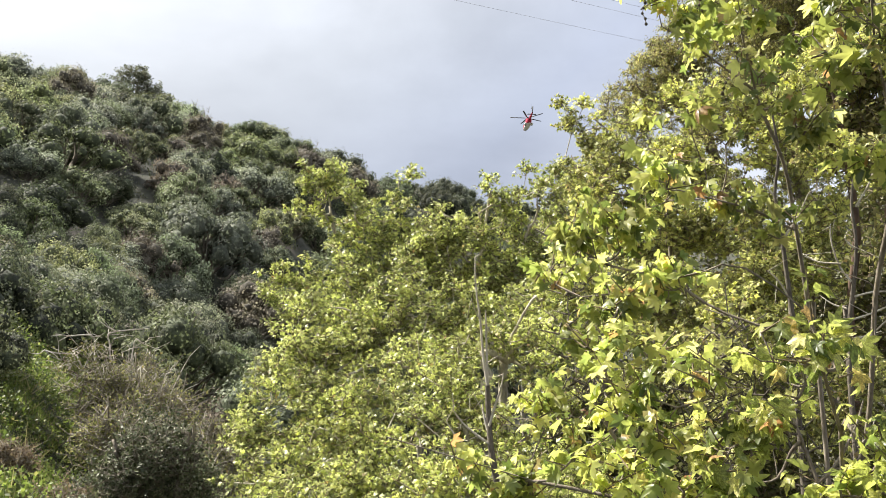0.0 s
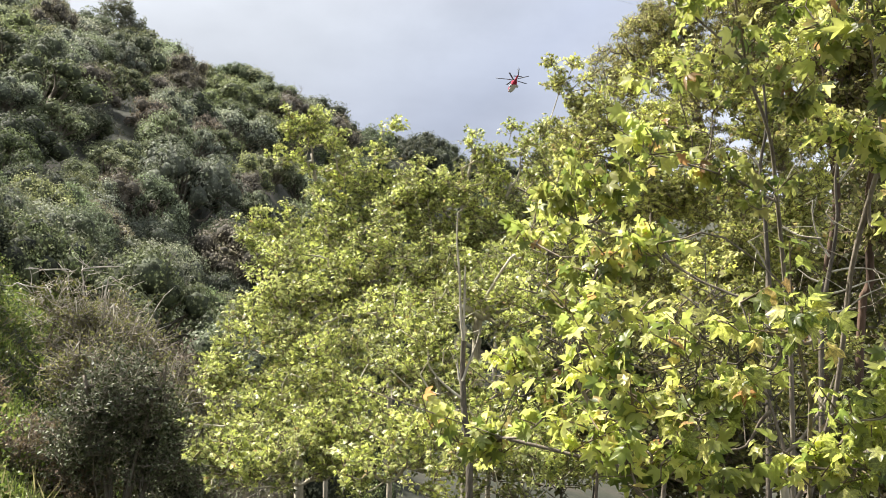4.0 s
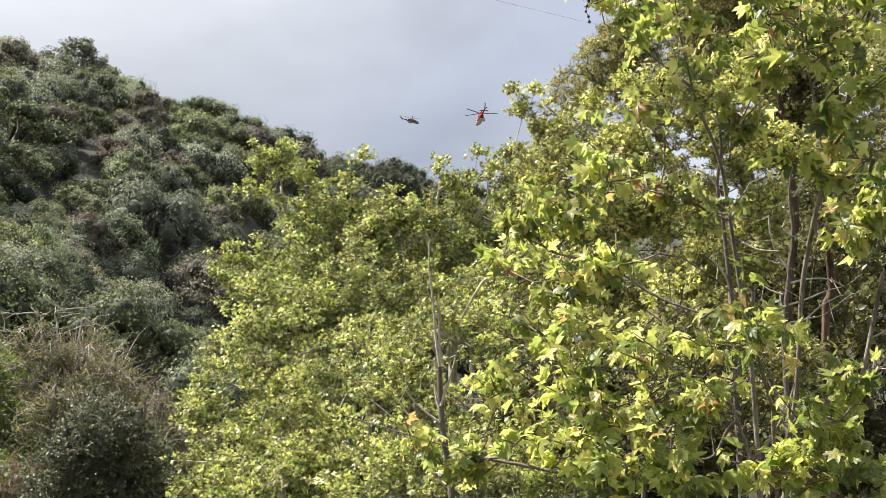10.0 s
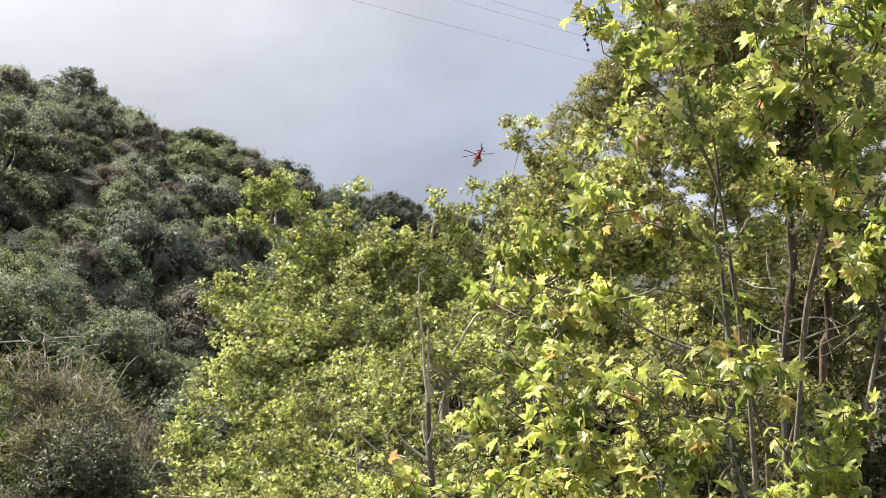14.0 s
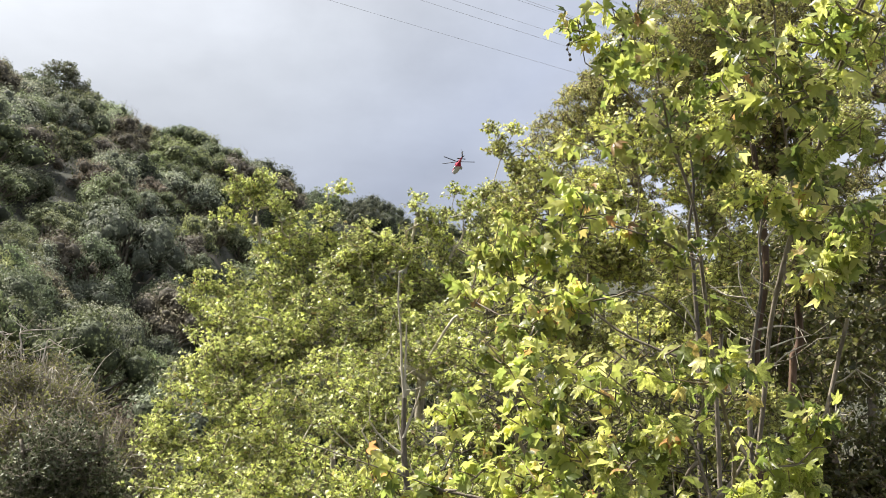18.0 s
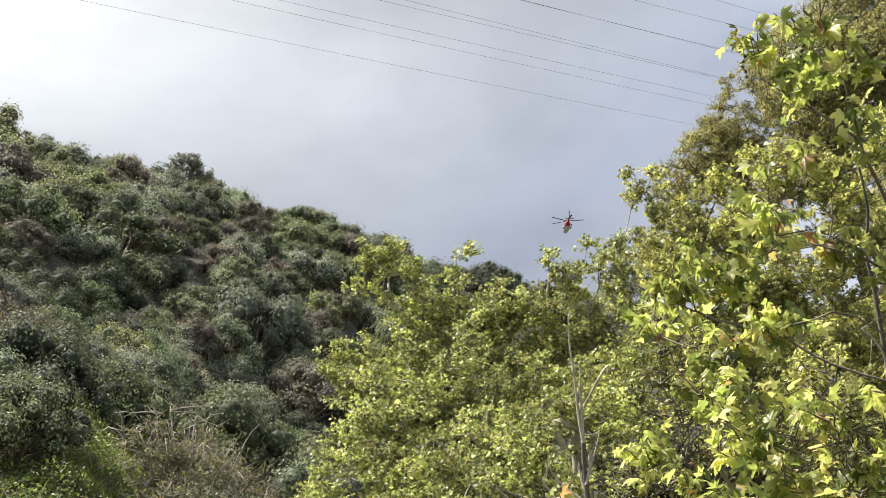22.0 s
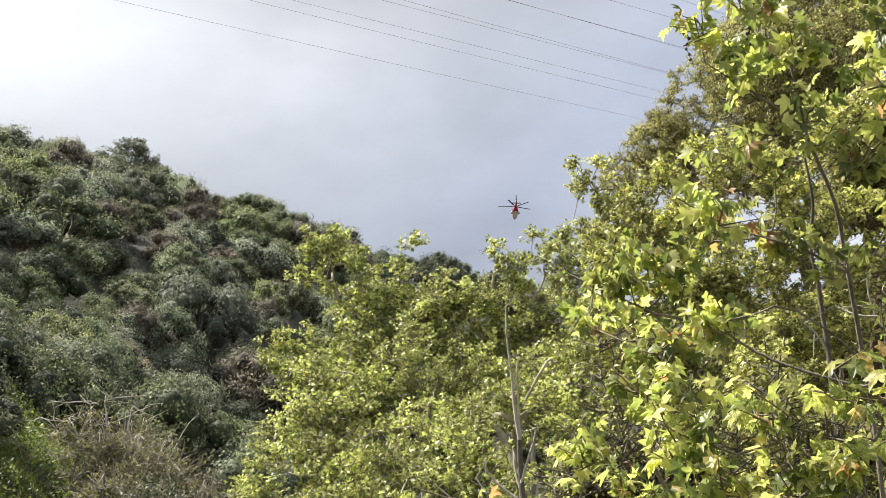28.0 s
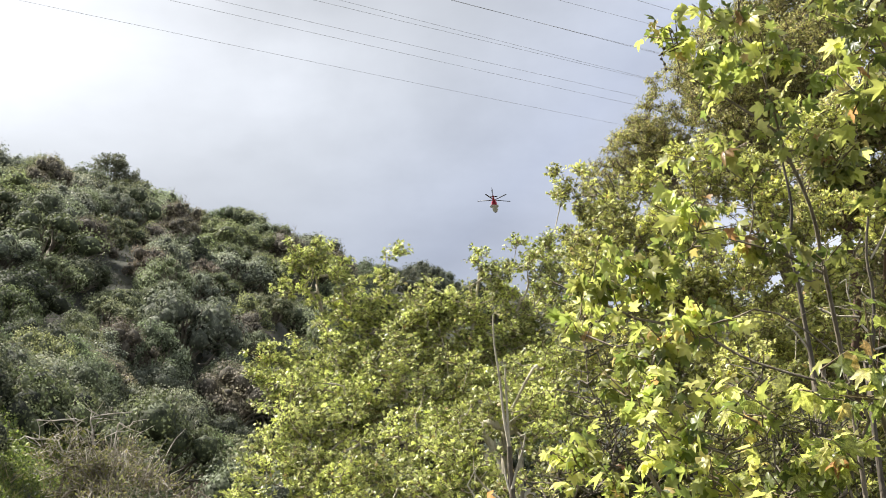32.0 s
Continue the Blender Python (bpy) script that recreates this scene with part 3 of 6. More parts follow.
def ball():
    bm = bmesh.new()
    bmesh.ops.create_icosphere(bm, subdivisions=1, radius=1.0)
    v = np.array([tuple(p.co) for p in bm.verts])
    f = np.array([[p.index for p in t.verts] for t in bm.faces])
    bm.free()
    return v, f


BALL = ball()


def build_shrubs():
    rng = np.random.default_rng(11)
    kinds = ["dark green", "grey-green", "olive green", "dry brown", "deep green"]
    lib = {}
    for k in kinds:
        for v in range(3):
            (V, F), stems, core = shrub_meshes(rng, 4000 if k != "dry brown" else 3400, 0.052, rng.uniform(0.9, 1.35))
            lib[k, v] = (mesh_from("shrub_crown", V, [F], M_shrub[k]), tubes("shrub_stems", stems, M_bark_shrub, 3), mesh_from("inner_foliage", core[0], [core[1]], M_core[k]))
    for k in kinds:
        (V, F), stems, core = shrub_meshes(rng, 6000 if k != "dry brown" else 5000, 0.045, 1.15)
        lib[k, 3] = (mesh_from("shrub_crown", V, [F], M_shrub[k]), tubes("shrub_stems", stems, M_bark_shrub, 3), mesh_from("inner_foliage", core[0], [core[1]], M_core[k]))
    placed = []

    def put(x, y, s, k, v):
        crown, stems, core = lib[k, 3 if math.hypot(x, y) < 44 and x < 5 else v]
        ob = part("shrub", crown)
        ob.matrix_basis = Matrix.LocRotScale((x, y, float(height(x, y)) - 0.08), Euler((0, 0, rng.uniform(0, 6.28))), (s, s, s * rng.uniform(0.85, 1.15)))
        tagged(part("branchwork", stems, ob), kind="stuff")
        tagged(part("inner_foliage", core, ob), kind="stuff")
        tagged(ob, {"dark green": "dense dark green chaparral shrub on the canyon slope", "grey-green": "dusty grey-green sagebrush shrub on the canyon slope",
                    "olive green": "olive green leafy shrub on the canyon slope", "deep green": "very dark evergreen shrub at the foot of the slope, coloured as if in shade", "dry brown": "half-dry brown twiggy shrub on the canyon slope"}[k], "shrub", group="hillside shrubs")

    tries = 0
    while len(placed) < 290 and tries < 9000:
        tries += 1
        az = rng.uniform(-35, 5)
        df, dr = np.interp(az, AZ, FOOT_D), np.interp(az, AZ, RIDGE_D)
        d = math.sqrt(rng.uniform((df + 1) ** 2, (dr + 2) ** 2)) if rng.random() < 0.55 else rng.uniform(df - 2, dr)
        if d > 110 and rng.random() < 0.55:
            continue
        x, y = polar(az, d)
        s = rng.choice([rng.uniform(1.1, 1.8), rng.uniform(1.8, 3.1)]) * (1.0 if d < 100 else 1.3)
        if d < 42:
            s = min(s, 1.5)
        if any((x - a) ** 2 + (y - b) ** 2 < (0.5 * (s + c)) ** 2 for a, b, c in placed):
            continue
        placed.append((x, y, s))
        k = kinds[rng.choice(5, p=[0.3, 0.0, 0.0, 0.0, 0.7] if d > 98 else [0.36, 0.20, 0.22, 0.16, 0.06] if d > 46 else [0.27, 0.12, 0.1, 0.2, 0.31])]
        put(x, y, s, k, int(rng.integers(3)))
    # lumpy skyline
    for az, s in ((-32.5, 2.0), (-30.5, 1.6), (-27.2, 2.1), (-24.8, 1.7), (-22.6, 2.5), (-21.4, 2.0), (-19.1, 1.8), (-17.6, 2.6), (-16.6, 2.2), (-14.2, 1.7), (-12.4, 2.3), (-11.6, 2.7), (-9.6, 2.0), (-7.6, 2.3), (-5.9, 2.6), (-4.4, 2.0), (-2.8, 2.5)):
        x, y = polar(az, np.interp(az, AZ, RIDGE_D) - 0.5)
        put(float(x), float(y), s, "deep green" if az > -10 else "dark green" if s > 1.9 else "olive green", int(rng.integers(3)))
    # foot of the hill
    for k in range(18):
        x, y = polar(rng.uniform(-17, -3), rng.uniform(22, 36))
        put(float(x), float(y), rng.uniform(1.2, 2.0), kinds[rng.choice(5, p=[0.4, 0.05, 0.1, 0.05, 0.4])], int(rng.integers(3)))
    for k in range(30):
        az = -34 + 17 * (k + rng.uniform(0, 1)) / 30
        x, y = polar(az, np.interp(az, AZ, FOOT_D) + rng.uniform(-1, 14))
        put(float(x), float(y), rng.uniform(1.1, 1.7), kinds[rng.choice(5, p=[0.3, 0.06, 0.06, 0.08, 0.5])], 0)
    # dark clump where the slope meets the bank
    for az, d, s in ((-26.0, 26, 1.7), (-24.4, 27, 1.8), (-23.0, 25.5, 1.6), (-21.6, 27, 1.6), (-20.4, 28.5, 1.5), (-27.6, 25, 1.8)):
        x, y = polar(az, d)
        put(float(x), float(y), s, "deep green", 0)
    # right-hand slope
    right = []
    while len(right) < 34:
        az = rng.uniform(27, 50)
        df, dr = np.interp(az, AZ, FOOT_D), np.interp(az, AZ, RIDGE_D)
        d = rng.uniform(dr - 3, dr + 9) if len(right) % 5 < 3 else rng.uniform(df + 6, dr)
        x, y = polar(az, d)
        right.append((x, y))
        put(x, y, rng.uniform(1.4, 2.3), kinds[rng.choice(4, p=[0.7, 0.1, 0.2, 0.0])], int(rng.integers(3)))
    # on the bank itself
    for x, y, s, k in ((-8.5, 16.0, 1.15, "dark green"), (-9.1, 17.4, 1.3, "deep green")):
        put(x, y, s, k, 0)


build_shrubs()


def build_scrub():
    """Low growth between the shrubs, its colour darkened for the shade of the hollows."""
    rng = np.random.default_rng(5)
    n = 95000
    az = rng.uniform(-36, 52, n)
    df, dr = np.interp(az, AZ, FOOT_D), np.interp(az, AZ, RIDGE_D)
    d = np.where(rng.random(n) < 0.6, np.sqrt(rng.uniform((df - 2) ** 2, (dr + 6) ** 2)), rng.uniform(df - 3, 0.6 * dr))
    x, y = polar(az, d)
    h = 0.9 * (0.5 + 0.5 * np.sin(x * 0.8) * np.cos(y * 0.7)) * rng.uniform(0, 1, n)
    P = np.stack([x, y, height(x, y) + h], -1)
    T = rng.normal(size=(n, 3)) + np.array([0, 0, 0.8])
    Nn = rng.normal(size=(n, 3)) * 0.7 + np.array([0.3, -0.5, 0.8])
    V, F = stamp(*TRI, P, T, Nn, rng.uniform(0.5, 1.3, n) * 0.0032 * d)
    tagged(part("hillside_scrub", mesh_from("hillside_scrub", V, [F], M_scrub)), "low mixed green and brown scrub covering the slope, darkened for the shade between shrubs", "scrub", kind="stuff")


build_scrub()


def build_grass():
    rng = np.random.default_rng(6)
    for name, label, mat, n, azr, dr, ln in (
        ("grass", "fresh bright green grass on the bank", M_grass, 90000, (-34, -16), (9, 27), (0.03, 0.17)),
        ("dry_grass", "pale dry grass stalks among green grass", M_dry, 4000, (-34, -14), (8, 30), (0.12, 0.4)),
        ("far_grass", "sunlit grass on the far bank", M_reed, 9000, (30, 50), (30, 47), (0.35, 0.8)),
        ("reed_grass", "tall pale dry reed stalks on the far bank", M_dry, 2500, (36.5, 48), (33, 45), (0.8, 1.9)),
    ):
        az = rng.uniform(*azr, n)
        d = np.sqrt(rng.uniform(dr[0] ** 2, dr[1] ** 2, n))
        x, y = polar(az, d)
        P = np.stack([x, y, height(x, y) - 0.01], -1)
        T = rng.normal(size=(n, 3)) * 0.45 + np.array([0, 0, 1.0])
        Nn = rng.normal(size=(n, 3))
        V, F = stamp(*(LANCE if name == "far_grass" else BLADE), P, T, Nn, rng.uniform(*ln, n) * (1 + 0.7 * np.sin(x * 3.1 + 2 * np.sin(y)) * np.cos(y * 2.7)))
        tagged(part(name, mesh_from(name, V, [F], mat)), label, "grass", kind="stuff")
    # leafy weeds in mounds
    n = 60000
    x, y = polar(rng.uniform(-34, -17, n), np.sqrt(rng.uniform(9 ** 2, 26 ** 2, n)))
    mound = np.clip(np.sin(x * 2.3 + 1.5 * np.sin(y * 1.1)) * np.cos(y * 2.1 + np.sin(x * 0.9)) + 0.15, 0, 1)
    P = np.stack([x, y, height(x, y) + 0.55 * mound * rng.uniform(0.2, 1, n)], -1)
    V, F = stamp(*CARD, P, rng.normal(size=(n, 3)) + np.array([0, 0, 0.4]), rng.normal(size=(n, 3)) * 0.5 + np.array([0, -0.2, 1.0]), rng.uniform(0.03, 0.09, n))
    tagged(part("weeds", mesh_from("weeds", V, [F], M_grass)), "mounds of fresh green leafy weeds on the bank", "weeds", kind="stuff")


build_grass()


# ---- trees ----
def tree(name, label, category, group, stems, blobs, seed, targets, per, twig, size, bark, leafmat, tip=0.006, limb=0.018,
         droop=0.35, template=None, shell=0.2, singles=0, single_leaf=None, crown_label="", power=2.3, twigmat=None, spread=0.55):
    """A tree: trunk and limbs, thin branches, twigs and a crown of single leaves. stems: polylines from the foot up."""
    rng = np.random.default_rng(seed)
    q, _ = in_blobs(blobs, targets, rng, shell)
    nodes, parent, ends = grow(stems, q, rng)
    rad = radii(nodes, parent, tip, power)
    base = Vector(stems[0][0])
    root = tagged(new(name), label, category, group)
    root.location = base
    shift = -np.array(base)
    loc = lambda pl: [(p + shift, r) for p, r in pl]
    big, small = limb_chains(nodes, parent, rad, limb)
    tw, P, T, Nn, S = leaves_at(nodes, ends, rng, per, twig, size, droop, spread=spread)
    for k, pl in enumerate(loc(big)):
        part("trunk" if k == 0 else "limb", tubes("limb", [pl], bark, 8 if k == 0 else 6, True), root)
    for nm, me in (("branchwork", tubes("branchwork", loc(small), bark, 4)), ("twigwork", tubes("twigwork", loc(tw), twigmat or M_twig, 3))):
        tagged(part(nm, me, root), kind="stuff")
    P = P + shift
    keep = np.ones(len(P), bool)
    if singles:
        near = np.argsort(P[:, 1] + base.y + rng.uniform(0, 0.5, len(P)))[:singles]
        keep[near] = False
        mesh = single_leaf
        y = unit(T[near])
        x = unit(np.cross(y, Nn[near]))
        z = np.cross(x, y)
        for i, k in enumerate(near):
            ob = part("leaf", mesh[i % len(mesh)], root)
            s = float(S[k])
            m = Matrix(((*[float(c) for c in (x[i][0], y[i][0], z[i][0])], float(P[k][0])),
                        (*[float(c) for c in (x[i][1], y[i][1], z[i][1])], float(P[k][1])),
                        (*[float(c) for c in (x[i][2], y[i][2], z[i][2])], float(P[k][2])), (0, 0, 0, 1)))
            ob.matrix_basis = m @ Matrix.Diagonal((s, s, s, 1))
    P, T, Nn, S = P[keep], T[keep], Nn[keep], S[keep]
    kinds = template if isinstance(template, list) else [template or LEAF_SMALL]
    Vs, Fs, off = [], [], 0
    for k, (tv, tf) in enumerate(kinds):
        pick = slice(k, None, len(kinds))
        v, f = stamp(tv, tf, P[pick], T[pick], Nn[pick], S[pick])
        Vs.append(v)
        Fs.append(f + off)
        off += len(v)
    V, F = np.concatenate(Vs), np.concatenate(Fs)
    crown = part("crown", mesh_from("crown", V, [F], leafmat), root, crown_label)
    crown["kind"] = "stuff"
    return root


def ground_z(x, y):
    return float(height(x, y))


def stem_up(x, y, tops):
    """A trunk polyline from the ground at (x, y) through the given places."""
    return [(x, y, ground_z(x, y) - 0.1)] + tops


A_BLOBS = [(-2.83, 18.28, 5.96, 0.32), (-2.40, 18.30, 6.12, 0.25), (-3.04, 18.36, 5.43, 0.32), (-1.99, 18.50, 5.46, 0.41), (-2.41, 18.55, 4.92, 0.49), (-3.26, 18.53, 4.26, 0.41), (-3.67, 18.49, 3.99, 0.29), (-2.84, 18.65, 3.85, 0.49), (-2.10, 18.72, 4.07, 0.57), (-0.91, 18.46, 6.00, 0.20), (-1.13, 18.52, 5.68, 0.29), (-1.45, 18.63, 5.04, 0.49), (-0.91, 18.68, 4.94, 0.41), (-1.56, 18.75, 4.29, 0.65), (-2.57, 18.74, 3.42, 0.49), (-2.09, 18.42, 5.77, 0.29), (-1.67, 18.82, 3.65, 0.65), (-3.36, 18.62, 3.41, 0.32)]
B_BLOBS = [(-0.39, 15.20, 4.63, 0.26), (-0.43, 15.28, 4.15, 0.40), (0.14, 15.27, 4.24, 0.43), (0.48, 15.09, 5.11, 0.15), (0.54, 15.17, 4.76, 0.23), (1.09, 15.02, 5.29, 0.09), (1.15, 15.10, 4.93, 0.16), (1.50, 15.00, 5.22, 0.14), (1.55, 15.08, 4.83, 0.30), (1.67, 14.72, 6.18, 0.08), (1.75, 14.81, 5.84, 0.09), (0.76, 15.21, 4.50, 0.33), (1.46, 15.19, 4.32, 0.40), (0.67, 15.34, 3.71, 0.53), (-0.39, 15.38, 3.54, 0.53), (0.14, 15.39, 3.45, 0.53), (1.29, 15.32, 3.62, 0.46), (-0.83, 15.31, 3.89, 0.33)]
C_BLOBS = [(-1.96, 11.63, 2.46, 0.22), (-2.21, 11.25, 2.18, 0.21), (-2.26, 10.80, 1.85, 0.20), (-2.35, 10.42, 1.61, 0.18), (-2.25, 9.99, 1.33, 0.17), (-2.21, 10.18, 1.44, 0.29), (-2.02, 9.40, 0.98, 0.22), (-1.89, 10.96, 1.92, 0.36), (-1.48, 11.53, 2.33, 0.32), (-1.62, 10.11, 1.32, 0.42), (-1.00, 10.73, 1.67, 0.44), (-1.95, 8.85, 0.73, 0.21), (-1.82, 8.97, 0.76, 0.34), (-1.15, 9.18, 0.79, 0.38), (-0.61, 11.44, 2.19, 0.42), (-0.78, 9.67, 1.02, 0.40), (-1.62, 10.83, 1.79, 0.35), (-1.04, 10.01, 1.22, 0.37), (-1.68, 9.56, 1.02, 0.26), (-1.33, 9.70, 1.07, 0.27), (-1.56, 8.93, 0.72, 0.25), (-0.93, 9.02, 0.71, 0.25)]
D_BLOBS = [(-0.13, 9.78, 2.10, 0.38), (0.32, 9.98, 2.28, 0.39), (0.77, 9.89, 2.22, 0.34), (-0.43, 9.08, 1.56, 0.36), (-0.02, 9.09, 1.56, 0.40), (-0.21, 8.36, 1.09, 0.37), (0.38, 8.79, 1.36, 0.38), (0.07, 7.85, 0.83, 0.35), (0.92, 9.18, 1.66, 0.31), (0.90, 10.40, 2.73, 0.31), (-0.37, 7.91, 0.86, 0.31), (0.52, 8.05, 0.94, 0.36), (0.92, 8.32, 1.10, 0.29), (-0.58, 7.75, 0.79, 0.23), (0.97, 7.73, 0.80, 0.19), (1.24, 7.74, 0.83, 0.15)]
E_BLOBS = [(1.12, 9.97, 4.71, 0.07), (1.19, 10.01, 4.53, 0.09), (1.31, 10.03, 4.44, 0.09), (1.38, 10.07, 4.24, 0.13), (1.23, 10.12, 4.10, 0.09), (1.48, 9.99, 4.49, 0.09), (1.54, 10.03, 4.32, 0.14), (1.28, 10.17, 3.90, 0.17), (1.37, 10.17, 3.84, 0.17), (1.63, 10.09, 4.01, 0.17), (1.35, 10.23, 3.55, 0.17), (1.86, 10.05, 4.00, 0.22), (1.64, 10.18, 3.60, 0.26), (2.14, 9.96, 4.15, 0.22), (2.03, 10.09, 3.70, 0.30), (2.42, 9.95, 3.91, 0.30), (2.43, 10.08, 3.28, 0.35), (1.81, 10.24, 3.07, 0.26), (2.70, 10.10, 2.58, 0.35), (1.98, 10.29, 2.36, 0.35), (3.08, 9.94, 3.03, 0.35), (2.31, 10.24, 2.01, 0.35)]
E_BLOBS += [(1.29, 10.30, 3.20, 0.22), (1.40, 10.36, 2.61, 0.26)]
EUC_BLOBS = [(4.63, 26.20, 9.66, 0.80), (5.33, 25.80, 10.45, 0.80), (5.90, 25.51, 10.93, 0.88), (6.58, 25.04, 11.70, 0.96), (7.27, 24.59, 12.30, 0.96), (7.95, 24.11, 12.89, 0.96), (8.63, 23.66, 13.31, 0.88), (9.29, 23.20, 13.72, 0.72), (9.85, 22.90, 13.84, 0.67), (11.01, 22.55, 13.49, 0.96), (12.04, 21.90, 13.69, 0.72), (12.56, 21.64, 13.63, 0.72), (13.20, 21.72, 12.76, 0.80), (13.69, 21.85, 11.88, 0.80), (14.16, 21.95, 11.00, 0.72), (14.39, 22.25, 9.86, 0.72), (14.73, 22.52, 8.42, 0.72), (7.74, 24.99, 10.97, 1.28), (9.25, 24.04, 12.00, 1.28), (10.66, 23.39, 12.10, 1.28), (12.12, 22.57, 12.30, 1.28), (13.03, 22.54, 11.24, 1.12)]
EUC_BLOBS += [(6.49, 25.77, 9.73, 1.12), (14.77, 22.74, 7.57, 0.56), (5.47, 26.20, 9.08, 1.12), (8.58, 25.03, 10.07, 1.12), (10.41, 24.11, 10.65, 0.96), (12.03, 23.24, 10.88, 0.96), (11.49, 22.41, 7.15, 0.89), (12.16, 22.30, 6.04, 0.89), (11.01, 22.34, 8.25, 0.89), (9.43, 23.02, 8.38, 0.74), (11.95, 22.67, 4.47, 0.74), (8.27, 23.45, 8.46, 0.89), (7.04, 23.62, 9.21, 0.89), (6.12, 24.32, 7.70, 0.89), (7.51, 24.10, 6.96, 0.89), (8.96, 23.69, 6.48, 0.67), (10.31, 22.81, 7.77, 0.74), (8.25, 22.69, 13.18, 0.62), (8.91, 22.33, 13.36, 0.62), (9.36, 22.37, 12.93, 0.56), (11.23, 21.34, 13.20, 0.62), (11.82, 21.00, 13.24, 0.69)]
EUC_BLOBS += [(12.34, 20.92, 12.82, 0.62), (11.80, 21.41, 12.48, 0.69), (12.67, 21.08, 12.14, 0.56), (10.45, 22.12, 12.45, 0.69), (9.91, 22.25, 12.71, 0.56), (12.77, 20.07, 8.46, 0.71), (12.61, 20.42, 7.71, 0.71), (12.89, 19.62, 9.46, 0.57)]
EUC_BLOBS += [(7.05, 21.09, 10.53, 1.00), (7.22, 21.39, 9.62, 1.00), (6.65, 20.95, 11.16, 0.90), (7.66, 21.05, 10.11, 1.00), (8.41, 20.46, 10.82, 1.00), (6.60, 21.84, 10.41, 0.90), (7.68, 20.95, 8.85, 0.80)]
EUC_BLOBS += [(10.78, 18.10, 8.74, 0.90), (10.79, 17.88, 7.65, 0.90), (11.22, 17.53, 9.44, 0.80), (11.18, 17.38, 8.35, 0.80), (11.47, 17.53, 7.43, 0.80), (11.65, 17.62, 6.74, 0.70), (10.61, 19.02, 8.15, 0.80), (10.22, 19.41, 9.28, 0.90)]
NEAR_BLOBS = [(1.01, 3.56, 3.57, 0.03), (1.01, 3.59, 3.52, 0.03), (1.39, 3.37, 3.42, 0.04), (1.54, 3.32, 3.40, 0.04), (0.84, 4.04, 3.40, 0.03), (1.70, 3.12, 2.87, 0.06), (1.76, 3.70, 2.45, 0.08), (1.02, 3.63, 3.43, 0.06), (1.02, 3.71, 3.28, 0.07), (0.85, 4.06, 3.34, 0.05), (1.04, 4.07, 3.21, 0.09), (1.16, 3.90, 2.96, 0.07), (0.80, 3.83, 2.50, 0.08), (1.16, 4.16, 2.46, 0.09), (1.40, 4.11, 2.33, 0.09), (1.47, 3.39, 3.33, 0.10), (1.54, 3.78, 3.20, 0.10), (1.61, 3.34, 3.29, 0.08), (1.71, 3.79, 2.98, 0.09), (1.62, 3.07, 3.07, 0.09), (1.65, 3.28, 2.86, 0.08), (1.73, 3.30, 2.67, 0.08)]
NEAR_BLOBS += [(1.76, 3.63, 2.25, 0.07), (0.52, 4.93, 2.45, 0.10), (0.85, 4.67, 2.41, 0.11), (0.90, 4.29, 2.14, 0.10), (2.02, 3.21, 2.76, 0.08), (2.08, 3.24, 2.54, 0.07), (2.11, 3.28, 2.33, 0.07), (2.06, 3.34, 2.20, 0.08), (2.07, 3.04, 2.72, 0.02), (2.21, 2.99, 2.58, 0.01), (2.29, 2.97, 2.42, 0.04), (2.32, 2.97, 2.31, 0.04), (1.94, 3.14, 2.67, 0.05), (1.89, 3.00, 3.07, 0.05), (1.79, 3.10, 2.99, 0.08), (1.75, 3.04, 3.16, 0.07), (1.99, 3.19, 2.39, 0.07), (1.78, 3.34, 2.29, 0.08), (1.67, 3.43, 2.16, 0.10)]
NEAR_BLOBS += [(0.98, 3.89, 3.05, 0.07), (0.94, 3.98, 2.80, 0.08), (1.15, 3.71, 3.09, 0.08), (1.15, 3.35, 3.14, 0.07), (1.34, 3.68, 3.00, 0.09), (1.26, 3.97, 2.88, 0.08), (1.09, 4.09, 2.63, 0.09), (1.41, 3.87, 2.70, 0.08), (1.45, 3.59, 2.81, 0.08), (1.37, 3.43, 3.05, 0.08), (1.56, 3.40, 2.90, 0.08), (1.61, 3.47, 2.64, 0.08), (1.56, 3.75, 2.51, 0.08), (1.58, 3.12, 2.99, 0.07), (0.87, 4.27, 2.54, 0.08), (0.65, 4.52, 2.49, 0.08)]
LOW_BLOBS = [(0.24, 4.47, 1.25, 0.10), (0.40, 4.67, 1.60, 0.09), (0.48, 4.26, 1.40, 0.10), (0.54, 4.05, 1.83, 0.08), (0.62, 3.84, 1.62, 0.09), (0.66, 4.02, 1.32, 0.11), (0.74, 3.71, 1.47, 0.08), (0.86, 3.98, 1.21, 0.11), (0.90, 3.57, 1.41, 0.08), (1.05, 3.93, 1.21, 0.11), (1.36, 3.63, 1.27, 0.10), (1.13, 3.41, 1.56, 0.07), (1.03, 3.54, 1.51, 0.06), (1.45, 3.50, 1.46, 0.08), (1.58, 3.54, 1.29, 0.10), (0.92, 3.67, 1.70, 0.08), (1.02, 3.33, 1.75, 0.08), (1.17, 3.29, 1.78, 0.07), (1.36, 3.43, 1.75, 0.07), (1.63, 3.42, 1.58, 0.08), (0.04, 4.48, 1.30, 0.07), (0.77, 4.01, 1.83, 0.09)]
LOW_BLOBS += [(0.44, 4.63, 2.22, 0.09), (0.68, 4.31, 2.05, 0.09)]
